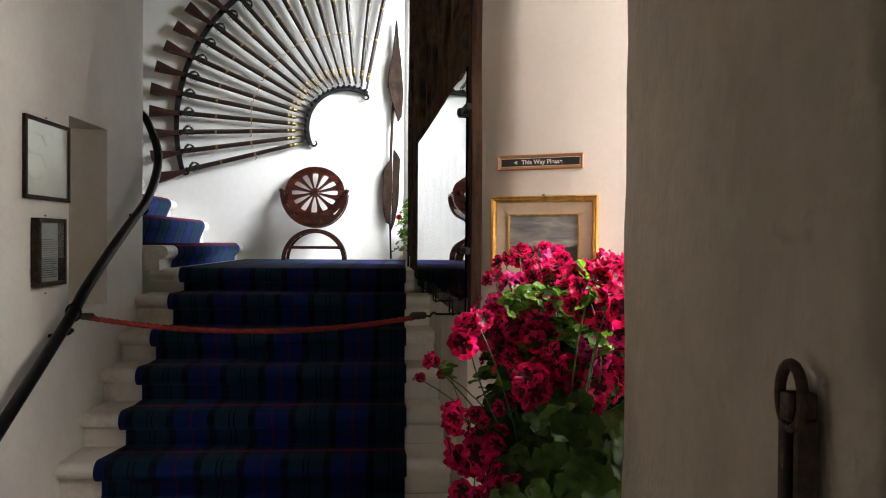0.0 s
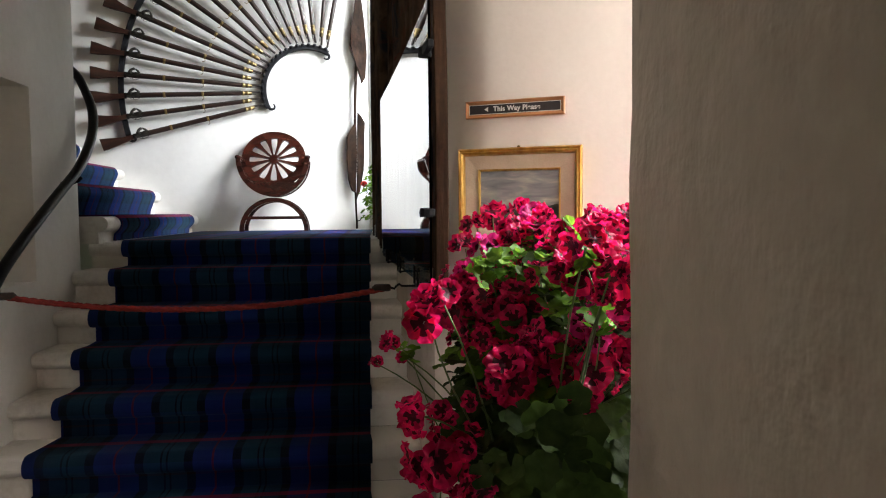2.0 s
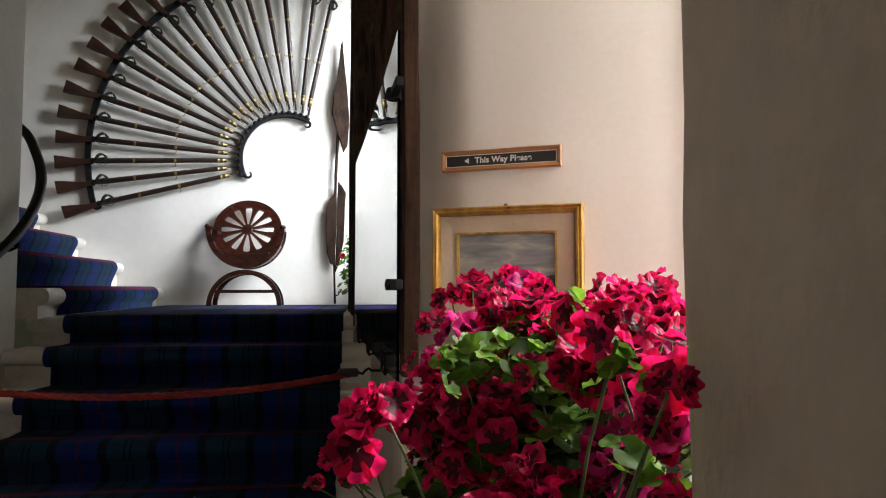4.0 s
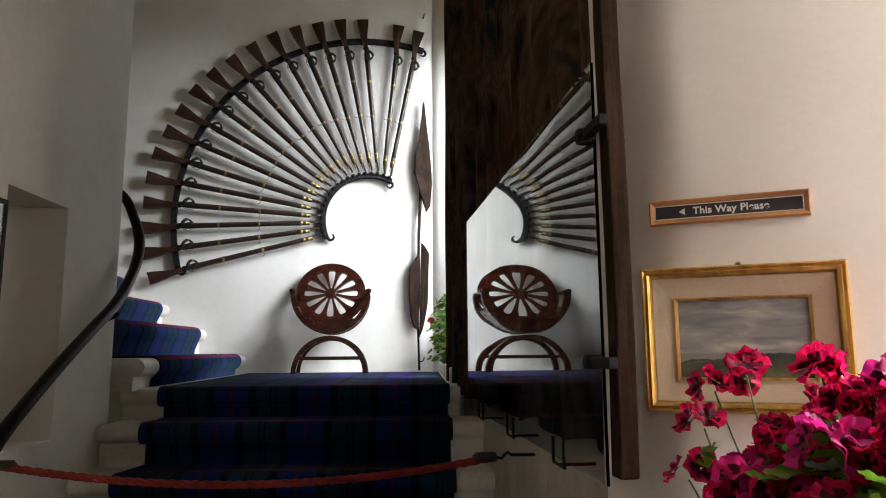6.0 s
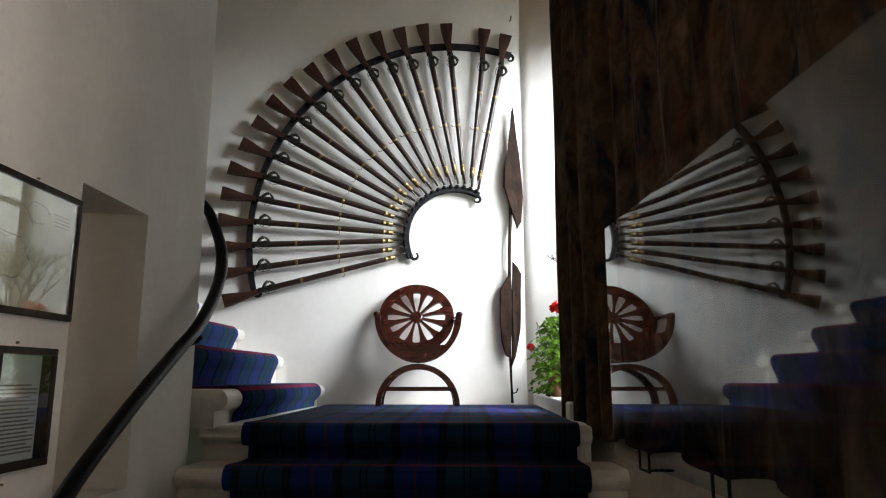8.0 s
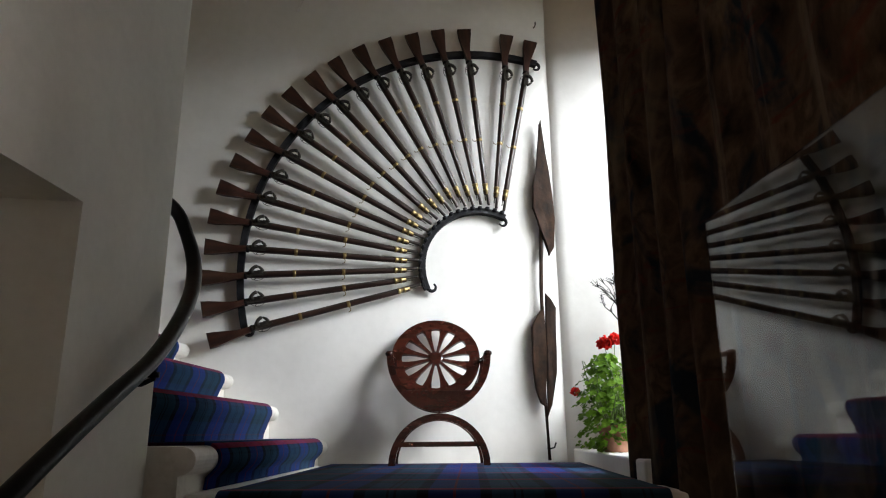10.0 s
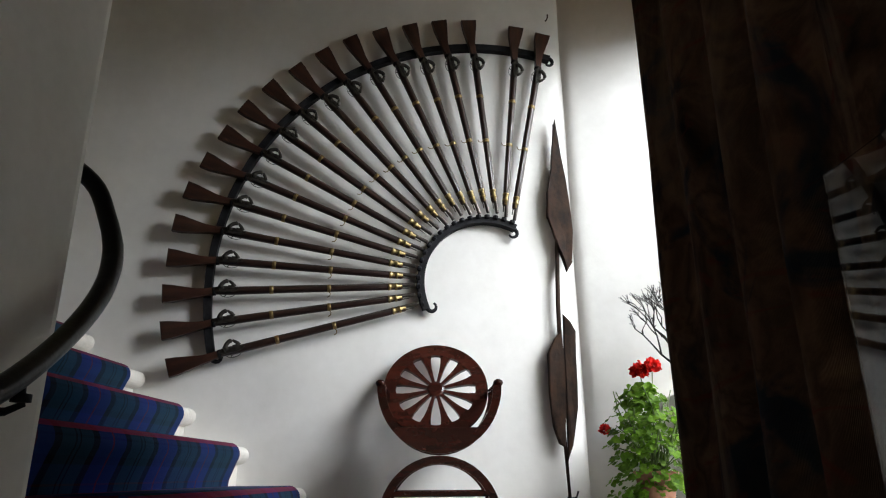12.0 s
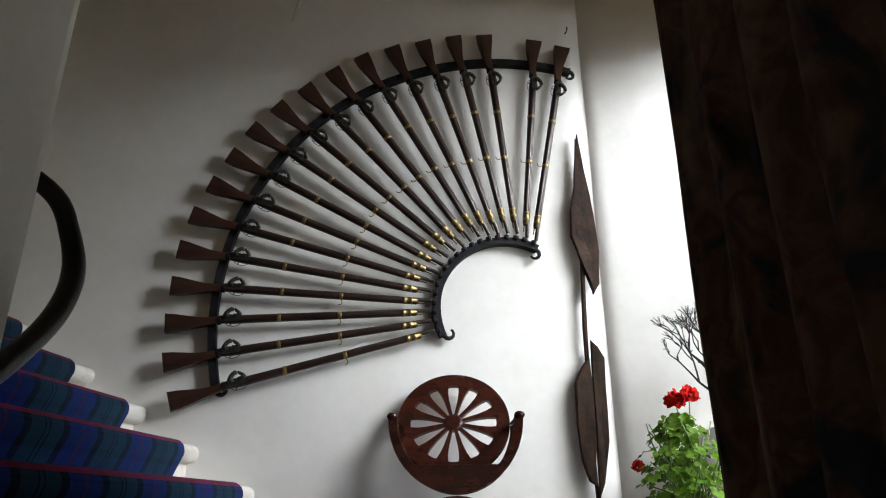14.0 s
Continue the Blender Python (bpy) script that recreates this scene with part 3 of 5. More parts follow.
def ring_band(bm, c, r, a0, a1, half, y0, y1, n=40):
    outer, inner = [], []
    for i in range(n + 1):
        a = math.radians(a0 + (a1 - a0) * i / n)
        outer.append((c[0] + (r + half) * math.cos(a), c[1] + (r + half) * math.sin(a)))
        inner.append((c[0] + (r - half) * math.cos(a), c[1] + (r - half) * math.sin(a)))
    va = [[bm.verts.new((p[0], y, p[1])) for y in (y0, y1)] for p in outer]
    vb = [[bm.verts.new((p[0], y, p[1])) for y in (y0, y1)] for p in inner]
    for i in range(n):
        bm.faces.new((va[i][0], va[i + 1][0], vb[i + 1][0], vb[i][0]))
        bm.faces.new((va[i][1], vb[i][1], vb[i + 1][1], va[i + 1][1]))
        bm.faces.new((va[i][0], va[i][1], va[i + 1][1], va[i + 1][0]))
        bm.faces.new((vb[i][0], vb[i + 1][0], vb[i + 1][1], vb[i][1]))
    for i in (0, n):
        bm.faces.new((va[i][0], vb[i][0], vb[i][1], va[i][1]))
    return bm


rack = thing("musket_rack", FAN, "black iron double-arc rack holding the musket fan on the wall", "rack")
bm = bmesh.new()
ring_band(bm, OUT_C, OUT_R, 194.8, 77.0, 0.024, -0.056, -0.006, 60)
part("outer_arc", bm, M_IRON, rack)
bm = bmesh.new()
ring_band(bm, IN_C, IN_R, 203, 64.0, 0.022, -0.068, -0.006, 40)
part("inner_arc", bm, M_IRON, rack)


def scroll(c, r, a, turn):
    """A curled hook at the end of an arc."""
    a = math.radians(a)
    x, z = c[0] + r * math.cos(a), c[1] + r * math.sin(a)
    t = Vector((-math.sin(a), math.cos(a))) * turn
    n_ = Vector((math.cos(a), math.sin(a)))
    pts = []
    for i in range(9):
        q = math.radians(-20 + 30 * i)
        rad = 0.03
        o = t * (rad * math.sin(q)) + n_ * (rad * (math.cos(q) - 1))
        pts.append((x + o.x, -0.042, z + o.y))
    bm = bmesh.new()
    tube(bm, pts, [0.017 - 0.0012 * i for i in range(9)], 8, up=(0, 1, 0))
    return bm


part("scroll", scroll(OUT_C, OUT_R, 194.8, 1), M_IRON, rack)
part("scroll", scroll(OUT_C, OUT_R, 77.0, -1), M_IRON, rack)
part("scroll", scroll(IN_C, IN_R - 0.01, 203, 1), M_IRON, rack)
part("scroll", scroll(IN_C, IN_R - 0.01, 64.0, -1), M_IRON, rack)


def musket(m, stock_mat=None, length=1.58):
    """A percussion musket along +x from the butt at 0 to the muzzle at length; z is the lock side up, y into the wall."""
    g = thing("musket", m, "percussion musket with walnut stock and brass bands on the rack", "musket", "muskets in the fan")
    bm = bmesh.new()
    prism(bm, [(0.0, 0.052), (0.004, -0.066), (0.06, -0.062), (0.14, -0.048), (0.215, -0.034), (0.27, -0.026), (0.33, -0.016), (0.33, 0.020), (0.30, 0.022), (0.25, 0.016),
               (0.20, 0.018), (0.12, 0.032), (0.05, 0.045)], -0.022, 0.022, "y", 0.008)
    part("stock", bm, M_STOCK if stock_mat is None else stock_mat, g, smooth=False)
    bm = bmesh.new()
    tube(bm, [(0.315, 0, 0.002), (0.40, 0, 0.0), (0.55, 0, 0.0), (0.85, 0, -0.002), (1.15, 0, -0.003), (length - 0.10, 0, -0.004), (length - 0.085, 0, -0.004)], [0.022, 0.026, 0.0245, 0.0215, 0.0195, 0.018, 0.013], 10)
    part("fore_end", bm, M_FORE, g, smooth=True)
    bm = bmesh.new()
    tube(bm, [(0.36, -0.004, 0.013), (0.45, -0.004, 0.013), (length - 0.006, -0.004, 0.009), (length, -0.004, 0.009)], [0.0135, 0.013, 0.0125, 0.0115], 10)
    part("barrel", bm, M_BARREL, g, "bright steel barrel", smooth=True)
    bm = bmesh.new()
    tube(bm, [(0.56, 0, -0.016), (length - 0.04, 0, -0.012)], 0.0035, 6)
    part("ramrod", bm, M_BARREL, g, smooth=True)
    bm = bmesh.new()
    prism(bm, [(0.305, 0.004), (0.315, 0.020), (0.36, 0.028), (0.43, 0.022), (0.465, 0.006), (0.43, -0.012), (0.34, -0.014)], -0.031, -0.018, "y", 0.002)
    part("lock_plate", bm, M_LOCK, g)
    bm = bmesh.new()
    tube(bm, [(0.360, -0.03, 0.004), (0.352, -0.034, 0.026), (0.362, -0.035, 0.040), (0.376, -0.034, 0.052), (0.388, -0.032, 0.058), (0.400, -0.03, 0.052)], [0.016, 0.016, 0.014, 0.013, 0.014, 0.010], 8, up=(0, 1, 0))
    tube(bm, [(0.436, -0.026, 0.020), (0.426, -0.030, 0.038), (0.412, -0.032, 0.050), (0.404, -0.032, 0.060)], [0.013, 0.011, 0.009, 0.006], 6, up=(0, 1, 0))
    box(bm, 0.395, 0.435, -0.034, -0.010, 0.004, 0.030, 0.004)
    part("hammer", bm, M_LOCK, g, smooth=True)
    bm = bmesh.new()
    arc = [(0.345 + 0.047 * (1 - math.cos(q)), 0, -0.014 - 0.026 * math.sin(q)) for q in (math.radians(18 * i) for i in range(11))]
    tube(bm, arc, 0.0022, 6, up=(0, 1, 0))
    tube(bm, [(0.385, 0, -0.010), (0.380, 0, -0.026), (0.372, 0, -0.034)], 0.0032, 6, up=(0, 1, 0))
    part("trigger_guard", bm, M_LOCK, g, smooth=True)
    for x, r in ((0.66, 0.0275), (1.02, 0.0250)):
        bm = bmesh.new()
        tube(bm, [(x - 0.012, 0, 0.001), (x - 0.010, 0, 0.001), (x + 0.010, 0, 0.001), (x + 0.012, 0, 0.001)], [r - 0.002, r, r, r - 0.002], 12)
        band = part("barrel_band", bm, M_BRASS, g, "brass band", smooth=True)
        if x > 1:
            bm = bmesh.new()
            tube(bm, [(x, 0, -0.020), (x + 0.008, 0, -0.036), (x + 0.002, 0, -0.052), (x - 0.014, 0, -0.058)], 0.0032, 6, up=(0, 1, 0))
            part("sling_swivel", bm, M_BRASS, band, smooth=True)
    bm = bmesh.new()
    tube(bm, [(0.300, 0, 0.0), (0.303, 0, 0.0), (0.317, 0, 0.0), (0.320, 0, 0.0)], [0.026, 0.029, 0.029, 0.026], 12)
    part("retaining_strap", bm, M_IRON, g, "black iron strap", smooth=True)
    bm = bmesh.new()
    e = length - 0.135
    tube(bm, [(e - 0.045 + q, 0, 0) for q in (0, 0.003, 0.013, 0.016, 0.045, 0.048, 0.058, 0.061, 0.088, 0.094)], [0.020, 0.0245, 0.0245, 0.0215, 0.020, 0.0235, 0.0235, 0.0195, 0.0185, 0.0145], 12)
    part("nose_cap", bm, M_BRASS, g, "brass nose cap", smooth=True)
    return g


for i in range(19):
    a = math.radians(198.4 - 7.2 * i)
    bm = bmesh.new()
    tube(bm, [(IN_C[0] + q * math.cos(a), -0.070, IN_C[1] + q * math.sin(a)) for q in (0.468, 0.474, 0.492, 0.496)], [0.012, 0.019, 0.019, 0.014], 8, up=(0, 1, 0))
    part("socket", bm, M_IRON, rack)
first = None
for i in range(19):
    ab = 192.7 - 5.97 * i if i < 17 else (87.3, 81.6)[i - 17]
    am = 198.4 - 7.2 * i
    rb, rm = 2.258, 0.505 + 0.008 * math.sin(i * 1.7)
    bx, bz = 0.599 + rb * math.cos(math.radians(ab)), 2.812 + rb * math.sin(math.radians(ab))
    mx, mz = 0.422 + rm * math.cos(math.radians(am)), 2.917 + rm * math.sin(math.radians(am))
    d = Vector((mx - bx, 0, mz - bz)).normalized()
    y = Vector((0, 1, 0))
    z = d.cross(y)
    rot = Matrix((d, y, z)).transposed().to_4x4()
    start = Vector((mx, -0.070, mz)) - d * 1.58
    m = FAN @ Matrix.Translation(start) @ rot
    if first is None:
        first = musket(m)
    else:
        copy_thing(first, m)

# ---- wheel-back chair on the landing ----
CH = spot(-0.635, 6.975, 1.472, 3.0)
chair = thing("wheel_back_chair", CH, "dark red mahogany chair with pierced wheel back on the carpet", "chair")


def half_ring(r_out, r_in, y0, y1, zc, upper, n=22, squash=1.0, ext=0.0):
    bm = bmesh.new()
    pts = []
    sgn = 1 if upper else -1
    for i in range(n + 1):
        a = math.pi * i / n
        pts.append((r_out * math.cos(a), zc + sgn * r_out * squash * math.sin(a)))
    inner = []
    for i in range(n + 1):
        a = math.pi * i / n
        inner.append((r_in * math.cos(a), zc + sgn * (r_out * squash - (r_out - r_in)) * math.sin(a)))
    va = [[bm.verts.new((p[0], y, p[1])) for y in (y0, y1)] for p in pts]
    vb = [[bm.verts.new((p[0], y, p[1])) for y in (y0, y1)] for p in inner]
    for i in range(n):
        bm.faces.new((va[i][0], va[i + 1][0], vb[i + 1][0], vb[i][0]))
        bm.faces.new((va[i][1], vb[i][1], vb[i + 1][1], va[i + 1][1]))
        bm.faces.new((va[i][0], va[i][1], va[i + 1][1], va[i + 1][0]))
        bm.faces.new((vb[i][0], vb[i + 1][0], vb[i + 1][1], vb[i][1]))
    for i in (0, n):
        bm.faces.new((va[i][0], vb[i][0], vb[i][1], va[i][1]))
    bmesh.ops.bevel(bm, geom=[e for e in bm.edges if len(e.link_faces) == 2 and e.calc_face_angle(0) > 1.0], offset=0.006, segments=2, affect="EDGES", profile=0.5)
    return bm


for y in (0.0, 0.345):
    part("arched_leg", half_ring(0.328, 0.285, y, y + 0.045, 0.0, True, squash=1.0), M_CHAIR, chair)
    part("crescent_arm", half_ring(0.345, 0.298 if y else 0.30, y, y + 0.045, 0.70, False, squash=1.05), M_CHAIR, chair)
    part("stretcher", boxes((-0.27, 0.27, y + 0.008, y + 0.034, 0.118, 0.146), bev=0.004), M_CHAIR, chair)
# dished seat between the two frames
bm = bmesh.new()
pts = []
for i in range(19):
    a = math.radians(205 + 130 * i / 18)
    pts.append((0.335 * math.cos(a), 0.70 + 0.352 * math.sin(a)))
low = [(p[0] * 0.93, p[1] + 0.03) for p in pts]
prism(bm, pts + low[::-1], 0.046, 0.344, "y")
part("seat", bm, M_CHAIR, chair, "dished mahogany seat")
bm = bmesh.new()
chord = [(0.30 * math.cos(math.radians(a)), 0.70 + 0.335 * math.sin(math.radians(a))) for a in range(222, 319, 6)]
prism(bm, chord, 0.010, 0.034, "y", 0.004)
part("apron", bm, M_CHAIR, chair)
for s in (-1, 1):
    bm = bmesh.new()
    tube(bm, [(s * 0.325, 0.005, 0.715), (s * 0.33, 0.03, 0.718), (s * 0.325, 0.20, 0.712), (s * 0.318, 0.41, 0.716)], [0.026, 0.028, 0.020, 0.021], 10, flat=0.75)
    part("arm_rest", bm, M_CHAIR, chair, smooth=True)
# pierced wheel
R0, R1, RH = 0.318, 0.232, 0.048
bm = bmesh.new()
n = 96


spokes = 12
thick = 0.028
# outer rim
ro = [(R0 * math.cos(a), R0 * math.sin(a)) for a in (math.tau * i / n for i in range(n))]
ri = [((R1 + 0.012 * abs(math.cos(6 * a))) * math.cos(a), (R1 + 0.012 * abs(math.cos(6 * a))) * math.sin(a)) for a in (math.tau * i / n for i in range(n))]


def annulus(bm, o, i_, y0, y1):
    k = len(o)
    A0 = [bm.verts.new((p[0], y0, p[1])) for p in o]
    A1 = [bm.verts.new((p[0], y1, p[1])) for p in o]
    B0 = [bm.verts.new((p[0], y0, p[1])) for p in i_]
    B1 = [bm.verts.new((p[0], y1, p[1])) for p in i_]
    for q in range(k):
        w = (q + 1) % k
        bm.faces.new((A0[q], A0[w], B0[w], B0[q]))
        bm.faces.new((A1[q], B1[q], B1[w], A1[w]))
        bm.faces.new((A0[q], A1[q], A1[w], A0[w]))
        bm.faces.new((B0[q], B0[w], B1[w], B1[q]))


annulus(bm, ro, ri, -thick / 2, thick / 2)
bmesh.ops.bevel(bm, geom=[e for e in bm.edges if len(e.link_faces) == 2 and e.calc_face_angle(0) > 1.2], offset=0.004, segments=2, affect="EDGES", profile=0.5)
WH = pose(-0.02, 0.395, 0.722, -24, 0, 0)
wheel = part("wheel_back", bm, M_CHAIR, chair, "pierced wheel back with twelve flared openings", m=WH)
for i in range(spokes):
    a = math.tau * (i + 0.5) / spokes
    bm = bmesh.new()
    prism(bm, [(0.04, -0.008), (0.15, -0.0145), (0.20, -0.022), (0.225, -0.030), (0.246, -0.036), (0.246, 0.036), (0.225, 0.030), (0.20, 0.022), (0.15, 0.0145), (0.04, 0.008)], -0.012, 0.012, "y", 0.002)
    part("spoke", bm, M_CHAIR, wheel, m=pose(0, 0, 0, 0, -math.degrees(a), 0))
bm = bmesh.new()
lathe(bm, [(0.001, -0.018), (0.040, -0.018), (0.052, -0.013), (0.052, 0.013), (0.040, 0.018), (0.001, 0.018)], 24)
part("hub", bm, M_CHAIR, wheel, m=pose(0, 0, 0, 90, 0, 0))

# ---- carved paddle spear in the corner ----
spear = thing("carved_spear", FAN, "dark carved wooden spear with two leaf-shaped blades", "spear")
bm = bmesh.new()
tube(bm, [(0.900, -0.06, 1.475), (0.885, -0.055, 2.0), (0.90, -0.05, 2.8), (0.93, -0.05, 3.5), (0.945, -0.05, 4.17)], [0.012, 0.014, 0.017, 0.014, 0.006], 8)
part("shaft", bm, M_PADDLE, spear, smooth=True)


def blade(z0, z1, pts, xc, tilt, depth):
    bm = bmesh.new()
    prism(bm, [(xc + x + tilt * t, z0 + (z1 - z0) * t) for x, t in pts], -0.085, -0.085 + depth, "y", 0.008)
    bmesh.ops.triangulate(bm, faces=[f for f in bm.faces if len(f.verts) > 4])
    bmesh.ops.subdivide_edges(bm, edges=bm.edges[:], cuts=1)
    for v in bm.verts:
        v.co += noise.noise_vector(v.co * 9) * 0.008
    return bm


part("upper_blade", blade(3.02, 4.20, [(0.045, 0.0), (0.085, 0.06), (0.092, 0.25), (0.078, 0.45), (0.035, 0.75), (0.0, 1.0), (-0.018, 0.85), (-0.04, 0.66), (-0.075, 0.5), (-0.082, 0.34), (-0.055, 0.30), (-0.045, 0.22), (-0.012, 0.16)], 0.93, 0.02, 0.04), M_PADDLE, spear)
part("lower_blade_front", blade(1.86, 2.62, [(-0.01, 0.0), (0.004, 0.3), (0.004, 0.8), (-0.006, 1.0), (-0.05, 0.92), (-0.098, 0.78), (-0.10, 0.45), (-0.085, 0.18), (-0.045, 0.03)], 0.895, 0.01, 0.04), M_PADDLE, spear)
part("lower_blade_back", blade(1.78, 2.72, [(0.0, 0.0), (0.04, 0.1), (0.080, 0.35), (0.088, 0.7), (0.10, 0.88), (0.055, 0.95), (0.012, 1.0), (0.010, 0.5)], 0.895, 0.01, 0.028), M_PADDLE, spear)
bm = bmesh.new()
tube(bm, [(0.905, -0.002, 1.56), (0.90, -0.06, 1.555), (0.93, -0.09, 1.565), (0.945, -0.085, 1.60)], 0.006, 6)
tagged(part("wall_hook", bm, M_IRON, m=FAN), "small black iron hook holding the spear's foot", "hook")

# ---- tapestry, glass screen and its fixings ----
bm = bmesh.new()
uvl = bm.loops.layers.uv.new("UVMap")
NY, NZ = 240, 46
Y0, Y1, Z0, Z1 = -2.02, 1.27, 1.415, 5.35
gridv = []
for i in range(NY + 1):
    y = Y0 + (Y1 - Y0) * i / NY
    col = []
    for j in range(NZ + 1):
        z = Z0 + (Z1 - Z0) * j / NZ
        free = min(1.0, max(0.0, (y + 0.02) / 0.25))       # hangs loose past the glass
        ph = y * 21 + 1.6 * noise.noise(Vector((y * 1.1, z * 0.30, 0))) + 0.8 * noise.noise(Vector((y * 2.0, z * 0.9, 4)))
        fold = math.copysign(abs(math.sin(ph)) ** 0.8, math.sin(ph)) * (0.75 + 0.5 * noise.noise(Vector((y * 0.9, z * 0.25, 3.0))))
        x = 0.050 - 0.012 * free + (0.030 + 0.026 * free) * fold + 0.009 * noise.noise(Vector((y * 3, z * 1.2, 7)))
        x = min(0.084, max(0.016 - 0.045 * free, x))
        zz_ = z + (0.018 * math.sin(ph * 0.5 + 1) if j == 0 else 0)
        col.append((bm.verts.new((x, y, zz_)), (y, z)))
    gridv.append(col)
uvs = {v: t for c in gridv for v, t in c}
for a, b in zip(gridv, gridv[1:]):
    for j in range(NZ):
        f = bm.faces.new((a[j][0], a[j + 1][0], b[j + 1][0], b[j][0]))
        f.smooth = True
        for lp in f.loops:
            lp[uvl].uv = uvs[lp.vert]
hanging = thing("tapestry", GLZ, "tall dark brown woven tapestry hanging in folds beside the stair", "tapestry")
cur = part("cloth", bm, M_TAPESTRY, hanging, recalc=False)
bm = bmesh.new()
tube(bm, [(0.05, Y1, Z0), (0.05, Y1, (Z0 + Z1) / 2), (0.05, Y1, Z1)], 0.011, 8)
part("side_braid", bm, M_PADDLE, hanging, "dark braid along the edge", smooth=True)
mod = cur.modifiers.new("cloth", "SOLIDIFY")
mod.thickness = 0.006
post = part("wooden_post", rough_box(-0.018, 0.026, -2.150, -2.095, 1.40, TOP - 0.01, 0.15, 0.006, 0.006), M_POSTWOOD, m=GLZ)
tagged(post, "dark rough oak post beside the tapestry", "post")
screen = thing("glass_screen", GLZ, "clear protective glass sheet in front of the tapestry", "glass screen")
bm = bmesh.new()
SY, SZ_ = 44, 20
faces_ = []
for side in (-0.016, -0.008):
    sheet = []
    for i in range(SY + 1):
        y = -2.085 + 2.095 * i / SY
        # the sheet bows slightly towards the stair at its ends and is faintly wavy
        bow = -0.0062 * (y + 0.75) ** 2 + 0.00012 * math.sin(y * 9.0)
        sheet.append([bm.verts.new((side + bow, y, 1.375 + 0.985 * j / SZ_)) for j in range(SZ_ + 1)])
    faces_.append(sheet)
    for i in range(SY):
        for j in range(SZ_):
            q = [sheet[i][j], sheet[i][j + 1], sheet[i + 1][j + 1], sheet[i + 1][j]]
            bm.faces.new(q if side < -0.01 else q[::-1]).smooth = True
A_, B_ = faces_


def rim_face(*corners):
    bm.faces.new([bm.verts.new(v.co) for v in corners])


for i in range(SY):
    rim_face(A_[i][0], A_[i + 1][0], B_[i + 1][0], B_[i][0])
    rim_face(B_[i][SZ_], B_[i + 1][SZ_], A_[i + 1][SZ_], A_[i][SZ_])
for j in range(SZ_):
    rim_face(B_[0][j], B_[0][j + 1], A_[0][j + 1], A_[0][j])
    rim_face(A_[SY][j], A_[SY][j + 1], B_[SY][j + 1], B_[SY][j])
gl = part("pane", bm, M_GLASS, screen, recalc=False)
gl.visible_shadow = False
for z in (1.645, 2.19):
    bm = bmesh.new()
    box(bm, -0.042, -0.020, -2.170, -2.02, z - 0.013, z + 0.013, 0.004)
    lathe(bm, [(0.001, -0.014), (0.022, -0.016), (0.026, 0), (0.022, 0.016), (0.001, 0.014)], 12, (-0.030, -2.035, z))
    part("iron_clamp", bm, M_IRON, screen, "black iron clamp")
for y in (-0.35, -1.0, -1.64):
    bm = bmesh.new()
    tube(bm, [(-0.024, y, 1.43), (-0.024, y, 1.362), (-0.022, y - 0.001, 1.358), (-0.022, y - 0.105, 1.358), (-0.024, y - 0.106, 1.362), (-0.024, y - 0.106, 1.43)], 0.005, 6, up=(1, 0, 0))
    tube(bm, [(-0.024, y - 0.05, 1.358), (0.09, y - 0.05, 1.358)], 0.005, 6)
    part("iron_bracket", bm, M_IRON, screen, "black iron bracket under the glass")

# ---- handrail ----
rail = thing("handrail", spot(0, 0), "black painted iron handrail on the plaster wall", "handrail")
ctrl = [(-1.49, 2.35, 0.46), (-1.49, 2.75, 0.68), (-1.49, 3.05, 0.872), (-1.49, 3.62, 1.245), (-1.49, 3.82, 1.40), (-1.49, 4.15, 1.61), (-1.49, 4.45, 1.785), (-1.487, 4.68, 1.92),
        (-1.50, 4.88, 2.07), (-1.522, 5.03, 2.22), (-1.555, 5.11, 2.36), (-1.605, 5.13, 2.49), (-1.66, 5.11, 2.60), (-1.80, 5.07, 2.70), (-2.0, 5.04, 2.80)]


def smooth_path(c, per=5):
    c = [Vector(p) for p in c]
    out = []
    for i in range(len(c) - 1):
        p0, p1, p2, p3 = c[max(i - 1, 0)], c[i], c[i + 1], c[min(i + 2, len(c) - 1)]
        for k in range(per):
            t = k / per
            out.append(0.5 * ((2 * p1) + (p2 - p0) * t + (2 * p0 - 5 * p1 + 4 * p2 - p3) * t * t + (3 * p1 - p0 - 3 * p2 + p3) * t ** 3))
    return out + [c[-1]]


bm = bmesh.new()
tube(bm, smooth_path(ctrl), 0.031, 12, flat=0.9)
part("rail", bm, M_RAIL, rail, smooth=True)
for y, z in ((2.75, 0.68), (3.63, 1.25), (4.70, 1.93)):
    bm = bmesh.new()
    tube(bm, [(-1.49, y, z - 0.015), (-1.49, y + 0.01, z - 0.07), (-1.53, y + 0.015, z - 0.085), (-1.603, y + 0.015, z - 0.085)], 0.010, 8)
    lathe(bm, [(0.001, -0.012), (0.022, -0.01), (0.022, 0.008), (0.001, 0.012)], 12, (-1.49, y + 0.005, z - 0.055))
    part("bracket", bm, M_IRON, rail, smooth=True)

# ---- rope across the stair ----
rope = thing("barrier_rope", spot(0, 0), "red twisted barrier rope strung across the stair", "rope")
A, B, SAG = Vector((-1.46, 3.70, 1.262)), Vector((0.40, 3.70, 1.268)), 0.085
mid = []
for i in range(91):
    t = i / 90
    p = A.lerp(B, t)
    mid.append(p - Vector((0, 0, SAG * 4 * t * (1 - t))))
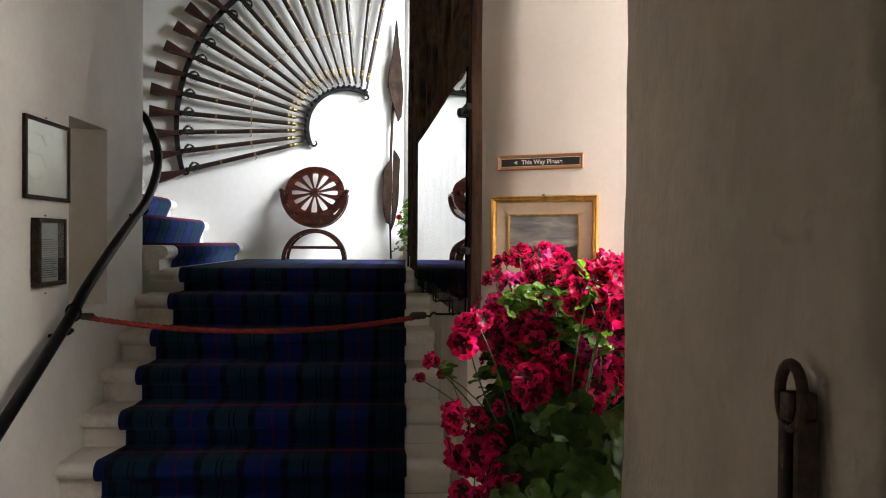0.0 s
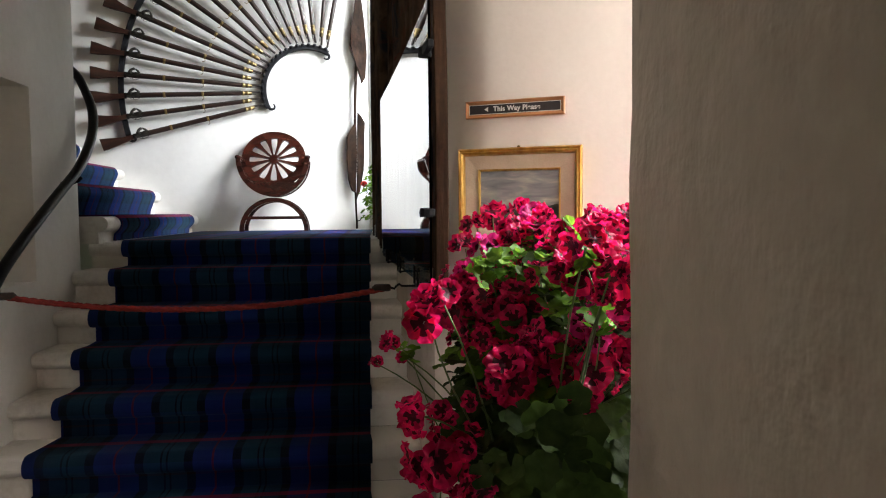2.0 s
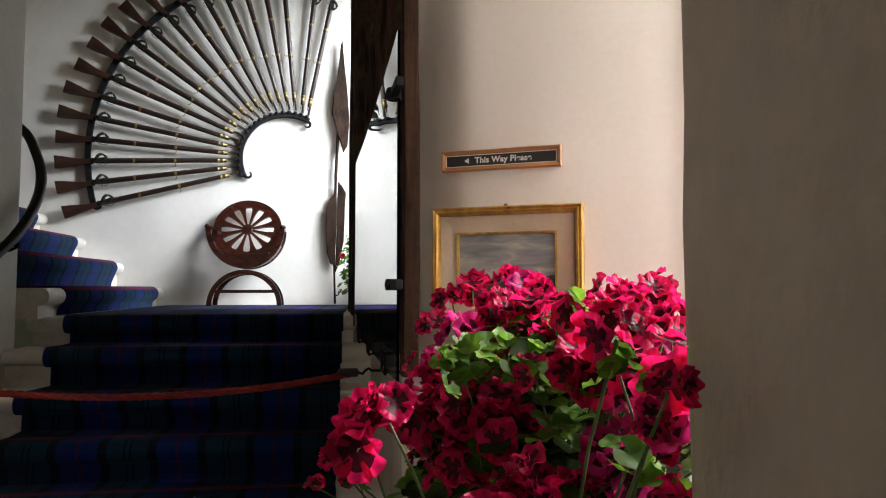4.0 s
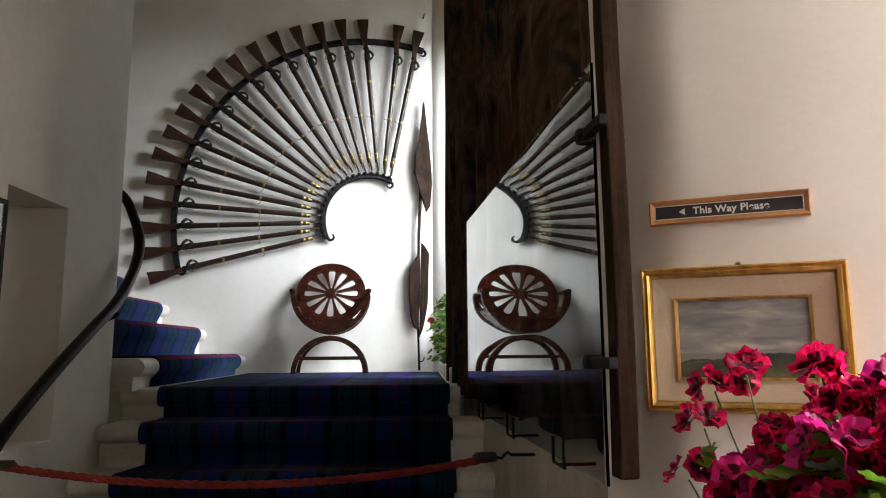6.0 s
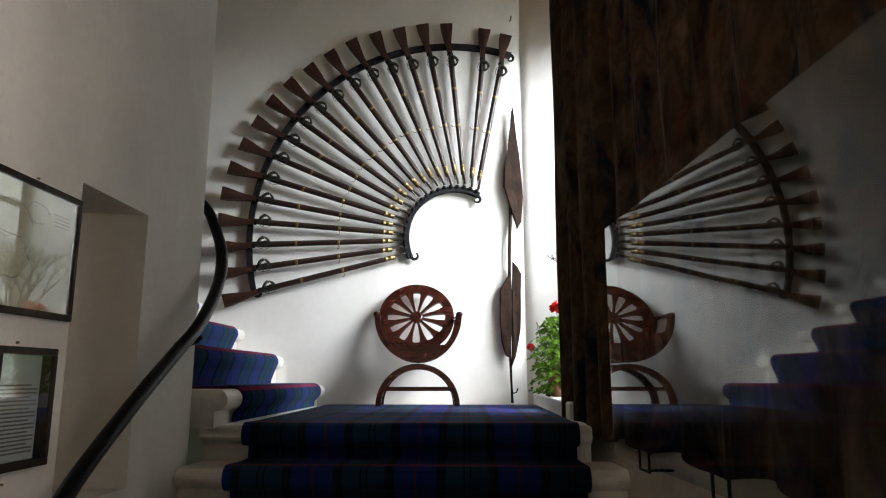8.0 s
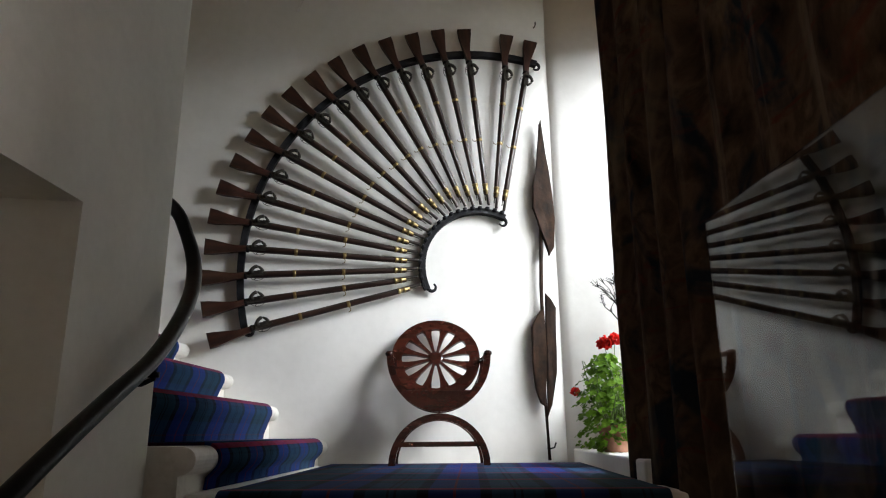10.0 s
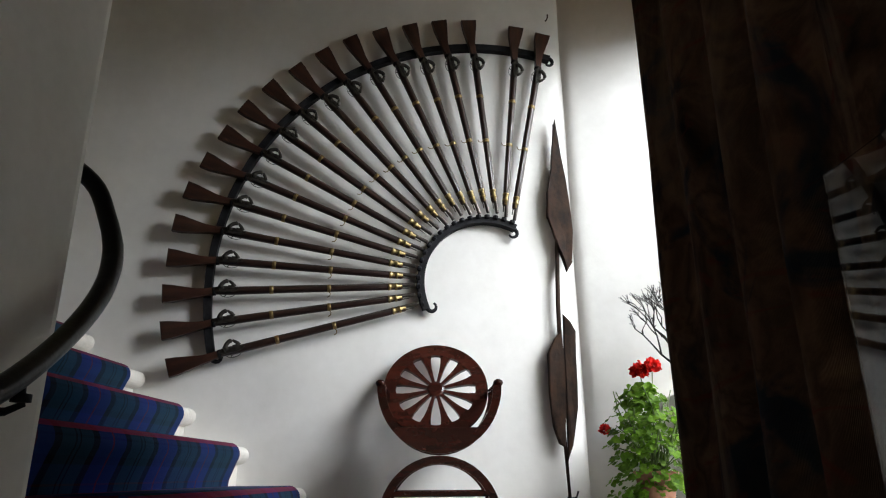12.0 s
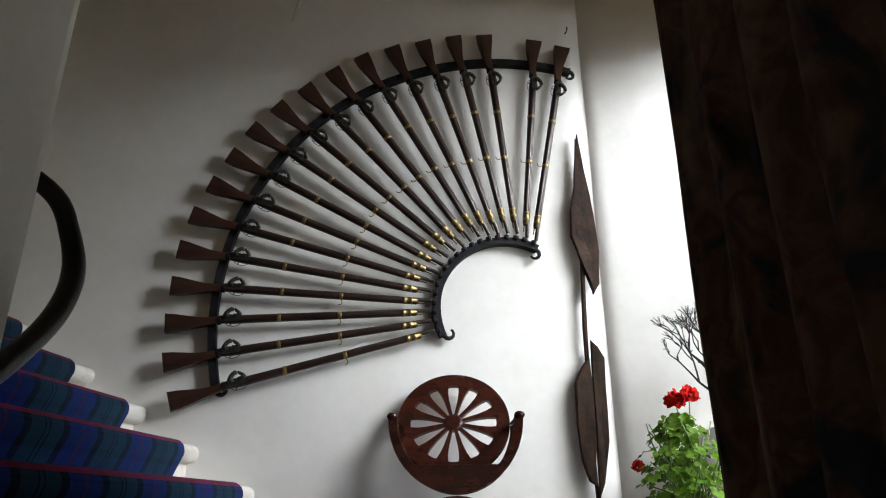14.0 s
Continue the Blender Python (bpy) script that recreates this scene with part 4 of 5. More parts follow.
for s in range(3):
    bm = bmesh.new()
    pts = []
    for i, p in enumerate(mid):
        q = i * 1.05 + s * math.tau / 3
        pts.append(p + Vector((0, 0.0075 * math.cos(q), 0.0075 * math.sin(q))))
    tube(bm, pts, 0.0088, 7)
    part("strand", bm, M_ROPE, rope, smooth=True)
for a, b in ((A, A.lerp(B, 0.035)), (B, B.lerp(A, 0.045))):
    bm = bmesh.new()
    tube(bm, [a, a.lerp(b, 0.1), a.lerp(b, 0.9), b - Vector((0, 0, 0.008))], [0.016, 0.0195, 0.0195, 0.016], 10)
    part("end_sleeve", bm, M_OAK, rope, "dark leather end sleeve", smooth=True)
bm = bmesh.new()
tube(bm, [(0.40, 3.70, 1.268), (0.42, 3.70, 1.262), (0.43, 3.70, 1.275), (0.445, 3.70, 1.285), (0.458, 3.70, 1.275), (0.50, 3.70, 1.275), (0.56, 3.70, 1.275)], 0.006, 8)
part("hook", bm, M_IRON, rope, smooth=True)
bm = bmesh.new()
tube(bm, [(-1.49 + 0.038 * math.cos(q), 3.68, 1.285 + 0.045 * math.sin(q)) for q in (math.tau * i / 16 for i in range(17))], 0.007, 6, up=(0, 1, 0))
part("rail_loop", bm, M_IRON, rope, smooth=True)


# ---- pictures ----
def rect_frame(bm, x0, x1, z0, z1, w, y0, y1, bev=0.003):
    box(bm, x0, x1, y0, y1, z1 - w, z1, bev)
    box(bm, x0, x1, y0, y1, z0, z0 + w, bev)
    box(bm, x0, x0 + w, y0, y1, z0 + w, z1 - w, bev)
    box(bm, x1 - w, x1, y0, y1, z0 + w, z1 - w, bev)
    return bm


def mitred(x0, x1, z0, z1, prof):
    """A mitred moulding: prof is (inset, y) from the outer edge inward."""
    bm = bmesh.new()
    loops = []
    for ins, y in prof:
        loops.append([bm.verts.new(p) for p in ((x0 + ins, y, z0 + ins), (x1 - ins, y, z0 + ins), (x1 - ins, y, z1 - ins), (x0 + ins, y, z1 - ins))])
    for a, b in zip(loops, loops[1:]):
        for k in range(4):
            bm.faces.new((a[k], a[(k + 1) % 4], b[(k + 1) % 4], b[k]))
    return bm


def landscape_material():
    m, nt, b = mat("painted_landscape", 0.45)
    co = nt.nodes.new("ShaderNodeTexCoord")
    sp = nt.nodes.new("ShaderNodeSeparateXYZ")
    nt.links.new(co.outputs["Generated"], sp.inputs[0])
    mp = node(nt, "Mapping", Scale=(1.5, 1, 4.2))
    nt.links.new(co.outputs["Generated"], mp.inputs[0])
    nz = node(nt, "TexNoise", Scale=1.6, Detail=6.0, Distortion=0.6)
    nt.links.new(mp.outputs[0], nz.inputs["Vector"])
    cloud = ramp(nt, nz.outputs[0], [(0.3, (0.15, 0.155, 0.165)), (0.48, (0.25, 0.245, 0.24)), (0.58, (0.34, 0.32, 0.28)), (0.70, (0.50, 0.46, 0.36))])
    # hill line rises to the right
    n2 = node(nt, "TexNoise", Scale=3.0, Detail=3.0)
    nt.links.new(co.outputs["Generated"], n2.inputs["Vector"])
    hill = node(nt, "Math"); hill.operation = "MULTIPLY_ADD"
    hill.inputs[1].default_value, hill.inputs[2].default_value = 0.16, 0.02
    nt.links.new(sp.outputs[0], hill.inputs[0])
    wob = node(nt, "Math"); wob.operation = "MULTIPLY_ADD"; wob.inputs[1].default_value = 0.35
    nt.links.new(n2.outputs[0], wob.inputs[0])
    nt.links.new(hill.outputs[0], wob.inputs[2])
    cmpn = node(nt, "Math"); cmpn.operation = "LESS_THAN"
    nt.links.new(sp.outputs[2], cmpn.inputs[0])
    nt.links.new(wob.outputs[0], cmpn.inputs[1])
    land = ramp(nt, nz.outputs[0], [(0.35, (0.035, 0.045, 0.035)), (0.55, (0.075, 0.085, 0.05)), (0.7, (0.16, 0.15, 0.07))])
    sea = node(nt, "Math"); sea.operation = "LESS_THAN"; sea.inputs[1].default_value = 0.31
    nt.links.new(sp.outputs[2], sea.inputs[0])
    m1 = nt.nodes.new("ShaderNodeMix"); m1.data_type = "RGBA"
    m1.inputs[7].default_value = (0.22, 0.225, 0.21, 1)
    nt.links.new(sea.outputs[0], m1.inputs[0]); nt.links.new(cloud, m1.inputs[6])
    m2 = nt.nodes.new("ShaderNodeMix"); m2.data_type = "RGBA"
    nt.links.new(cmpn.outputs[0], m2.inputs[0]); nt.links.new(m1.outputs[2], m2.inputs[6]); nt.links.new(land, m2.inputs[7])
    nt.links.new(m2.outputs[2], b.inputs["Base Color"])
    return m


painting = thing("landscape_painting", SGN, "gilt-framed landscape painting with wide linen mount", "painting")
PX0, PX1, PZ0, PZ1 = 0.028, 0.442, 1.537, 1.856
part("frame", mitred(PX0, PX1, PZ0, PZ1, [(0.0, 0.0), (0.0, -0.022), (0.004, -0.028), (0.010, -0.024), (0.013, -0.030), (0.019, -0.026), (0.022, -0.018), (0.024, -0.010)]), M_GILT, painting, "worn gilt moulding")
part("mount", mitred(PX0 + 0.024, PX1 - 0.024, PZ0 + 0.024, PZ1 - 0.024, [(0.0, -0.016), (0.046, -0.011)]), M_MOUNT, painting, "sloping linen mount")
part("slip", mitred(PX0 + 0.069, PX1 - 0.069, PZ0 + 0.069, PZ1 - 0.069, [(0.0, -0.010), (0.0, -0.015), (0.006, -0.013), (0.007, -0.008)]), M_GILT, painting, "thin gilt slip")
part("canvas", boxes((PX0 + 0.074, PX1 - 0.074, -0.009, -0.004, PZ0 + 0.074, PZ1 - 0.074)), landscape_material(), painting, "grey sky over dark hills and water")
bm = bmesh.new()
lathe(bm, [(0.001, 0), (0.006, 0.001), (0.005, 0.006), (0.001, 0.008)], 10, (0.235, -0.012, PZ1))
part("hanger", bm, M_BRASS, painting)

sign = thing("direction_sign", SGN, "wooden sign reading This Way Please with an arrow", "sign")
SX, SX2, SZ, SZ2 = 0.053, 0.386, 1.957, 2.014
part("board", mitred(SX, SX2, SZ, SZ2, [(0.0, 0.0), (0.0, -0.014), (0.003, -0.017), (0.012, -0.012), (0.0125, -0.0005)]), M_SIGNWOOD, sign, "varnished wooden border")
part("plate", boxes((SX + 0.012, SX2 - 0.012, -0.011, -0.002, SZ + 0.012, SZ2 - 0.012)), M_SIGNBLACK, sign, "black plate")
bm = bmesh.new()
rect_frame(bm, SX + 0.0125, SX2 - 0.0125, SZ + 0.0125, SZ2 - 0.0125, 0.0015, -0.0125, -0.0105, 0.0)
part("border_line", bm, M_LETTER, sign)
cu = bpy.data.curves.new("lettering", "FONT")
cu.body, cu.size, cu.align_x, cu.align_y, cu.extrude = "This Way Please", 0.0225, "CENTER", "CENTER", 0.0006
cu.space_character = 1.05
cu.offset = 0.0006
tmp = new("lettering_source", cu)
dg = bpy.context.evaluated_depsgraph_get()
me = bpy.data.meshes.new_from_object(tmp.evaluated_get(dg))
bpy.data.objects.remove(tmp)
me.materials.clear()
me.materials.append(M_LETTER)
let = new("lettering", me)
let.parent, let.matrix_basis = sign, pose((SX + SX2) / 2 + 0.008, -0.0118, (SZ + SZ2) / 2, 90, 0, 0)
let["label"] = "silver lettering This Way Please"
bm = bmesh.new()
prism(bm, [(0.118, 1.9855), (0.131, 1.993), (0.131, 1.978)], -0.0124, -0.0108, "y")
part("arrow", bm, M_LETTER, sign)


def wall_picture(y0, y1, z0, z1, deep, paper, label, lines, sketch):
    """A black-framed picture on the wall beside the stair; built facing +x."""
    m = spot(-1.598, 0, 0, 90)
    p = thing("framed_picture", m, label, "picture", "pictures beside the stair")
    bm = bmesh.new()
    rect_frame(bm, y0, y1, z0, z1, 0.021, -deep, 0.0, 0.003)
    part("frame", bm, M_BLACKFRAME, p, "thin black frame")
    part("sheet", boxes((y0 + 0.013, y1 - 0.013, -0.006, -0.002, z0 + 0.013, z1 - 0.013)), paper, p)
    for (a, b, c, d) in lines:
        part("text_line", boxes((a, b, -0.0075, -0.0065, c, d)), M_INK, p)
    if sketch:
        for k, (cx, cz, r) in enumerate(sketch):
            bm = bmesh.new()
            rng = random.Random(k)
            pts = [(cx + r * 1.6 * math.cos(q) * (1 + 0.25 * rng.random()), -0.0075, cz + r * math.sin(q) * (1 + 0.25 * rng.random())) for q in (math.tau * i / 22 for i in range(20))]
            tube(bm, pts, 0.0012, 4, up=(0, 1, 0))
            part("map_line", bm, M_INK, p)
    g = part("glazing", boxes((y0 + 0.013, y1 - 0.013, -deep + 0.004, -deep + 0.006, z0 + 0.013, z1 - 0.013)), M_GLASS, p)
    g.visible_shadow = False
    return p


wall_picture(3.385, 3.838, 1.88, 2.296, 0.02, M_PAPER, "old sketched map on cream paper in a thin black frame", [(3.70 + 0.01 * (k % 2), 3.79, 2.215 - 0.012 * k, 2.218 - 0.012 * k) for k in range(4)],
             [(3.50, 2.16, 0.05), (3.62, 2.20, 0.03), (3.48, 2.05, 0.06)])
wall_picture(3.462, 3.742, 1.434, 1.786, 0.045, M_PAPER2, "printed notice in a deep black frame", [(3.49, 3.71 - 0.03 * ((k * 7) % 3 == 0), 1.672 - 0.0115 * k, 1.677 - 0.0115 * k) for k in range(18)], None)
for y, z in ((3.61, 2.31), (3.60, 1.80), (3.60, 1.395)):
    bm = bmesh.new()
    lathe(bm, [(0.001, 0), (0.004, 0.0), (0.004, 0.008), (0.001, 0.01)], 8)
    tagged(part("picture_nail", bm, M_BRASS, m=pose(-1.6, y, z, 0, 90, 0)), "small brass picture nail in the wall", "nail")

# ---- iron latch on the jamb ----
latch = thing("iron_latch", spot(0.68, 0.614), "old black iron ring latch on the plaster door jamb", "latch")
bm = bmesh.new()
tube(bm, [(-0.012, 0.021 * math.cos(q), 1.523 + 0.034 * math.sin(q)) for q in (math.tau * i / 20 for i in range(20))] + [(-0.012, 0.021, 1.523)], 0.006, 8, up=(1, 0, 0))
part("ring", bm, M_RUST, latch, smooth=True)
for y in (-0.017, 0.011):
    part("strap", boxes((-0.014, 0.010, y, y + 0.011, 1.36, 1.50), bev=0.003), M_RUST, latch)
part("staple", boxes((-0.02, 0.012, -0.010, 0.010, 1.497, 1.528), bev=0.004), M_RUST, latch)
# edge of the old door folded back
door = thing("old_door", spot(0, 0), "dark oak plank door folded back against the entry wall", "door")
for k in range(5):
    part("plank", rough_box(0.685 + 0.115 * k, 0.797 + 0.115 * k, 0.40, 0.485, 0.02, 2.35, 0.3, 0.003, 0.006), M_OAK, door)

# ---- low chest at the stair foot ----
chest = thing("oak_chest", spot(0, 0), "low dark carved oak chest near the foot of the stair", "chest")
part("lid", boxes((-0.03, 0.60, 2.18, 2.70, 0.565, 0.60), bev=0.008), M_OAK, chest)
part("body", boxes((0.0, 0.57, 2.21, 2.67, 0.08, 0.565), bev=0.006), M_OAK, chest)
for x in (0.0, 0.51):
    for y in (2.21, 2.61):
        part("foot", boxes((x, x + 0.06, y, y + 0.06, 0.0, 0.08), bev=0.005), M_OAK, chest)
for k in range(3):
    part("panel", boxes((0.03 + 0.18 * k, 0.18 + 0.18 * k, 2.198, 2.212, 0.16, 0.50), bev=0.005), M_OAK, chest)

bm = bmesh.new()
tube(bm, [(0.955, -0.002, 5.12), (0.955, -0.03, 5.11), (0.962, -0.036, 5.13), (0.965, -0.03, 5.16)], 0.006, 6)
tagged(part("wall_hook", bm, M_RUST, m=FAN), "small rusty nail hook high in the corner", "hook")


# ---- plants ----
def leaf_mesh(bm, m, r, rng, lobes=5, cup=0.25):
    """A round, softly lobed leaf with a notch at the stalk."""
    c = bm.verts.new(m @ Vector((0, 0, -r * cup * 0.6)))
    n = lobes * 4 + 1
    mid_, vs = [], []
    for i in range(n):
        t = i / (n - 1)
        a = math.radians(-160 + 320 * t)
        rr = r * (0.93 + 0.09 * math.cos(t * lobes * math.tau + math.pi) + 0.05 * (rng.random() - 0.5))
        z = r * cup * (0.25 + 0.3 * math.sin(t * lobes * math.tau) + 0.3 * rng.random())
        mid_.append(bm.verts.new(m @ Vector((0.55 * rr * math.cos(a), 0.55 * rr * math.sin(a), z * 0.2))))
        vs.append(bm.verts.new(m @ Vector((rr * math.cos(a), rr * math.sin(a), z))))
    for k in range(n - 1):
        for f in (bm.faces.new((c, mid_[k], mid_[k + 1])), bm.faces.new((mid_[k], vs[k], vs[k + 1], mid_[k + 1]))):
            f.smooth = True


def facing(p, d, spin):
    """A pose at p whose z axis points along d."""
    return Matrix.Translation(p) @ Vector(d).to_track_quat("Z", "Y").to_matrix().to_4x4() @ Matrix.Rotation(spin, 4, "Z")


def bloom(bm, m, r, rng, petals=5):
    """One ruffled flower of broad overlapping petals; the heart takes the dark material."""
    for k in range(petals):
        a0 = math.tau * (k + 0.25 * rng.random()) / petals
        w = 1.05 + 0.25 * rng.random()
        tilt = rng.uniform(0.12, 0.42)
        ph = rng.random() * 6
        lift0 = 0.05 * k * r
        rows = []
        for ring, rr in enumerate((0.06, 0.35, 0.68, 0.92, 1.04)):
            row = []
            for j in range(13):
                u = (j - 6) / 6
                a = a0 + u * w * (0.95 if ring < 2 else 0.82)
                q = r * rr * (1 - 0.20 * u ** 4 * (ring > 1) + 0.05 * math.sin(u * 5 + 2 * ph) * (ring > 2))
                ruff = 0.11 * r * math.sin(u * 6.8 + ph) * max(0, ring - 1) / 2 + 0.02 * r * (rng.random() - 0.5) * (ring > 2)
                z = lift0 + r * (tilt * rr * rr - 0.25) + ruff - (0.07 * r if ring == 4 else 0)
                row.append(bm.verts.new(m @ Vector((q * math.cos(a), q * math.sin(a), z))))
            rows.append(row)
        for ring in range(4):
            for j in range(12):
                f = bm.faces.new((rows[ring][j], rows[ring + 1][j], rows[ring + 1][j + 1], rows[ring][j + 1]))
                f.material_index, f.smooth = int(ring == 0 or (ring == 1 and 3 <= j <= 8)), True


def flower_head(name, r, count, seed, mats):
    """A loose, uneven head of several flowers."""
    rng = random.Random(seed)
    bm = bmesh.new()
    for k in range(count):
        z = 1 - 1.15 * (k + 0.4) / count
        q = k * 2.39996 + rng.uniform(-0.5, 0.5)
        s = math.sqrt(max(0, 1 - z * z))
        d = Vector((s * math.cos(q), s * math.sin(q), z + 0.1))
        bloom(bm, facing(d.normalized() * r * rng.uniform(0.7, 1.25), d + Vector((rng.uniform(-0.4, 0.4), rng.uniform(-0.4, 0.4), 0)), rng.random() * 6), r * rng.uniform(0.85, 1.15), rng)
    me = bpy.data.meshes.new(name)
    bm.to_mesh(me)
    bm.free()
    for one in mats:
        me.materials.append(one)
    return me


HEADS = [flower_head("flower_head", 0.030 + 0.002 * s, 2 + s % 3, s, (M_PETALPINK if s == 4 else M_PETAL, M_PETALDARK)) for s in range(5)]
REDHEADS = [flower_head("flower_head", 0.034, 7, 20 + s, (M_PETALRED, M_PETALRED)) for s in range(2)]


def stalk(bm, a, b, r, rng, bend=0.05):
    a, b = Vector(a), Vector(b)
    mid = a.lerp(b, 0.5) + Vector((rng.uniform(-bend, bend), rng.uniform(-bend, bend), rng.uniform(0, bend)))
    pts = [(a * (1 - t) + mid * t) * (1 - t) + (mid * (1 - t) + b * t) * t for t in (0, 0.25, 0.5, 0.75, 1)]
    tube(bm, pts, [r * 1.3, r * 1.2, r * 1.1, r, r * 0.9], 5)


gpot = Vector((0.71, 1.84, 0.86))
ger = thing("crimson_geranium", Matrix.Translation(gpot), "large potted geranium crowded with crimson ruffled flowers beside the window", "potted plant")
bm = bmesh.new()
lathe(bm, [(0.09, 0.0), (0.10, 0.005), (0.135, 0.20), (0.15, 0.20), (0.152, 0.235), (0.138, 0.235), (0.128, 0.21), (0.001, 0.205)], 28)
part("pot", bm, M_POT, ger, "brown clay pot", smooth=True)
rng = random.Random(11)
stems, leaves, buds = bmesh.new(), bmesh.new(), bmesh.new()
# dome of flower heads: an uneven ellipsoid reaching over the hall
heads = []
for k in range(9000):
    if len(heads) >= 150:
        break
    a, e = rng.uniform(0, math.tau), rng.uniform(0.06, 1.35)
    rad = rng.uniform(0.78, 1.0)
    p = Vector((0.075 + 0.31 * math.cos(a) * math.cos(e) * rad, 0.47 * math.sin(a) * math.cos(e) * rad, 0.45 + 0.325 * math.sin(e) * rad))
    w = p + gpot
    if w.x > 1.24 or w.y < 1.38 and w.x > 0.66 or w.y > 2.42 - 0.50 * max(0, w.x - 0.62):
        continue
    if noise.noise(p * 6.5 + Vector((3, 1, 2))) < -0.12:
        continue
    if (w - Vector((0.60, 1.66, 1.56))).length < 0.095 or w.x < 0.52 and w.z < 1.42:
        continue
    if any((p - h).length < 0.045 for h in heads):
        continue
    heads.append(p)
# trailing sprigs and single heads, then loose clusters lower down
extra = [(-0.35, 0.22, 0.44), (-0.39, 0.26, 0.38), (-0.31, 0.18, 0.41), (-0.06, -0.64, 0.695), (-0.055, -0.60, 0.66), (-0.07, -0.56, 0.73), (-0.13, 0.36, 0.68), (-0.09, 0.40, 0.74), (-0.05, 0.36, 0.77), (-0.17, 0.34, 0.60),
         (0.06, 0.30, 0.78), (0.0, 0.22, 0.77), (0.02, -0.30, 0.66), (0.07, -0.37, 0.68), (0.10, -0.28, 0.70), (0.15, -0.20, 0.72), (0.14, -0.32, 0.64), (0.17, -0.08, 0.76), (0.22, 0.0, 0.77), (-0.27, -0.34, 0.63), (-0.29, -0.30, 0.59)]
for centre, size, count in (((-0.25, -0.28, 0.35), 0.065, 8), ((-0.26, -0.30, 0.23), 0.055, 6), ((-0.17, -0.33, 0.18), 0.045, 4), ((-0.12, -0.33, 0.52), 0.05, 5), ((-0.05, -0.30, 0.46), 0.05, 4), ((0.08, -0.20, 0.50), 0.06, 4), ((-0.14, -0.10, 0.58), 0.06, 6)):
    for q in range(count):
        extra.append(tuple(c + rng.uniform(-size, size) for c in centre))
heads += [Vector(p) for p in extra]
for k, p in enumerate(heads):
    root = Vector((p.x * 0.5, p.y * 0.5, 0.26)) if k >= len(heads) - len(extra) else Vector((rng.uniform(-0.07, 0.07), rng.uniform(-0.07, 0.07), 0.21))
    stalk(stems, root, p, 0.0019, rng, 0.07)
    out = (p - Vector((0, 0, 0.30))).normalized()
    ob = new("flower_head", HEADS[4 if k % 7 == 0 and k < len(heads) - len(extra) else k % 4])
    ob.parent = ger
    ob.matrix_basis = facing(p, out + Vector((0, 0, 0.25)), rng.random() * 6) @ Matrix.Scale(rng.uniform(0.66, 1.02) * (0.6 if 0 <= k - len(heads) + len(extra) < 6 else 1.05 if k >= len(heads) - len(extra) else 1.0), 4)
    if k == 0:
        ob["label"] = "ruffled crimson flower head with dark heart"
young = bmesh.new()
for k in range(1000):
    a, e = rng.uniform(0, math.tau), rng.uniform(-0.9, 1.1)
    rad = rng.uniform(0.45, 0.98)
    p = Vector((0.02 + 0.26 * math.cos(a) * math.cos(e) * rad, 0.45 * math.sin(a) * math.cos(e) * rad, 0.34 + 0.32 * math.sin(e) * rad))
    w = p + gpot
    if w.x > 1.26 or w.y < 1.40 and w.x > 0.64 or w.y > 2.42 - 0.50 * max(0, w.x - 0.62) or w.z < 0.80:
        continue
    d = (p - Vector((0, 0, 0.15))).normalized() + Vector((rng.uniform(-0.5, 0.5), rng.uniform(-0.5, 0.5), 0.5))
    # bright green only among upper leaves; the rest take the shade-darkened green
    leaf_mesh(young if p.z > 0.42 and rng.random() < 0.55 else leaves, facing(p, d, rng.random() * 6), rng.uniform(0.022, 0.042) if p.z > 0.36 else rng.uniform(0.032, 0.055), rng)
for k in range(400):
    a, e = rng.uniform(0, math.tau), rng.uniform(0.0, 1.4)
    rad = rng.uniform(0.62, 0.93)
    p = Vector((0.02 + 0.26 * math.cos(a) * math.cos(e) * rad, 0.47 * math.sin(a) * math.cos(e) * rad, 0.43 + 0.34 * math.sin(e) * rad))
    w = p + gpot
    if w.x > 1.26 or w.y < 1.40 and w.x > 0.64 or w.y > 2.42 - 0.50 * max(0, w.x - 0.62):
        continue
    d = p.normalized() + Vector((rng.uniform(-0.5, 0.5), rng.uniform(-0.5, 0.5), 0.5))
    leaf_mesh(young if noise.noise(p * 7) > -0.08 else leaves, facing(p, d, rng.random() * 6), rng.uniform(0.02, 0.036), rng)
for k in range(26):
    p = rng.choice(heads) + Vector((rng.uniform(-0.05, 0.05), rng.uniform(-0.05, 0.05), rng.uniform(0.0, 0.06)))
    if p.y + gpot.y < 1.36:
        continue
    for q in range(4):
        leaf_mesh(buds, facing(p + Vector((rng.uniform(-0.012, 0.012),) * 3), (rng.uniform(-1, 1), rng.uniform(-1, 1), 1), rng.random() * 6), 0.014, rng, 3)
# big leaves low down that reach round the jamb
for k in range(54):
    p = Vector((rng.uniform(-0.24, -0.065), rng.uniform(-0.66, -0.38), rng.uniform(0.16, 0.54)))
    if p.x < -0.16 and p.z > 0.36:
        continue
    leaf_mesh(leaves, facing(p, (rng.uniform(-0.6, 0.1), rng.uniform(-1.0, -0.3), rng.uniform(0.2, 0.9)), rng.random() * 6), rng.uniform(0.022, 0.036), rng)
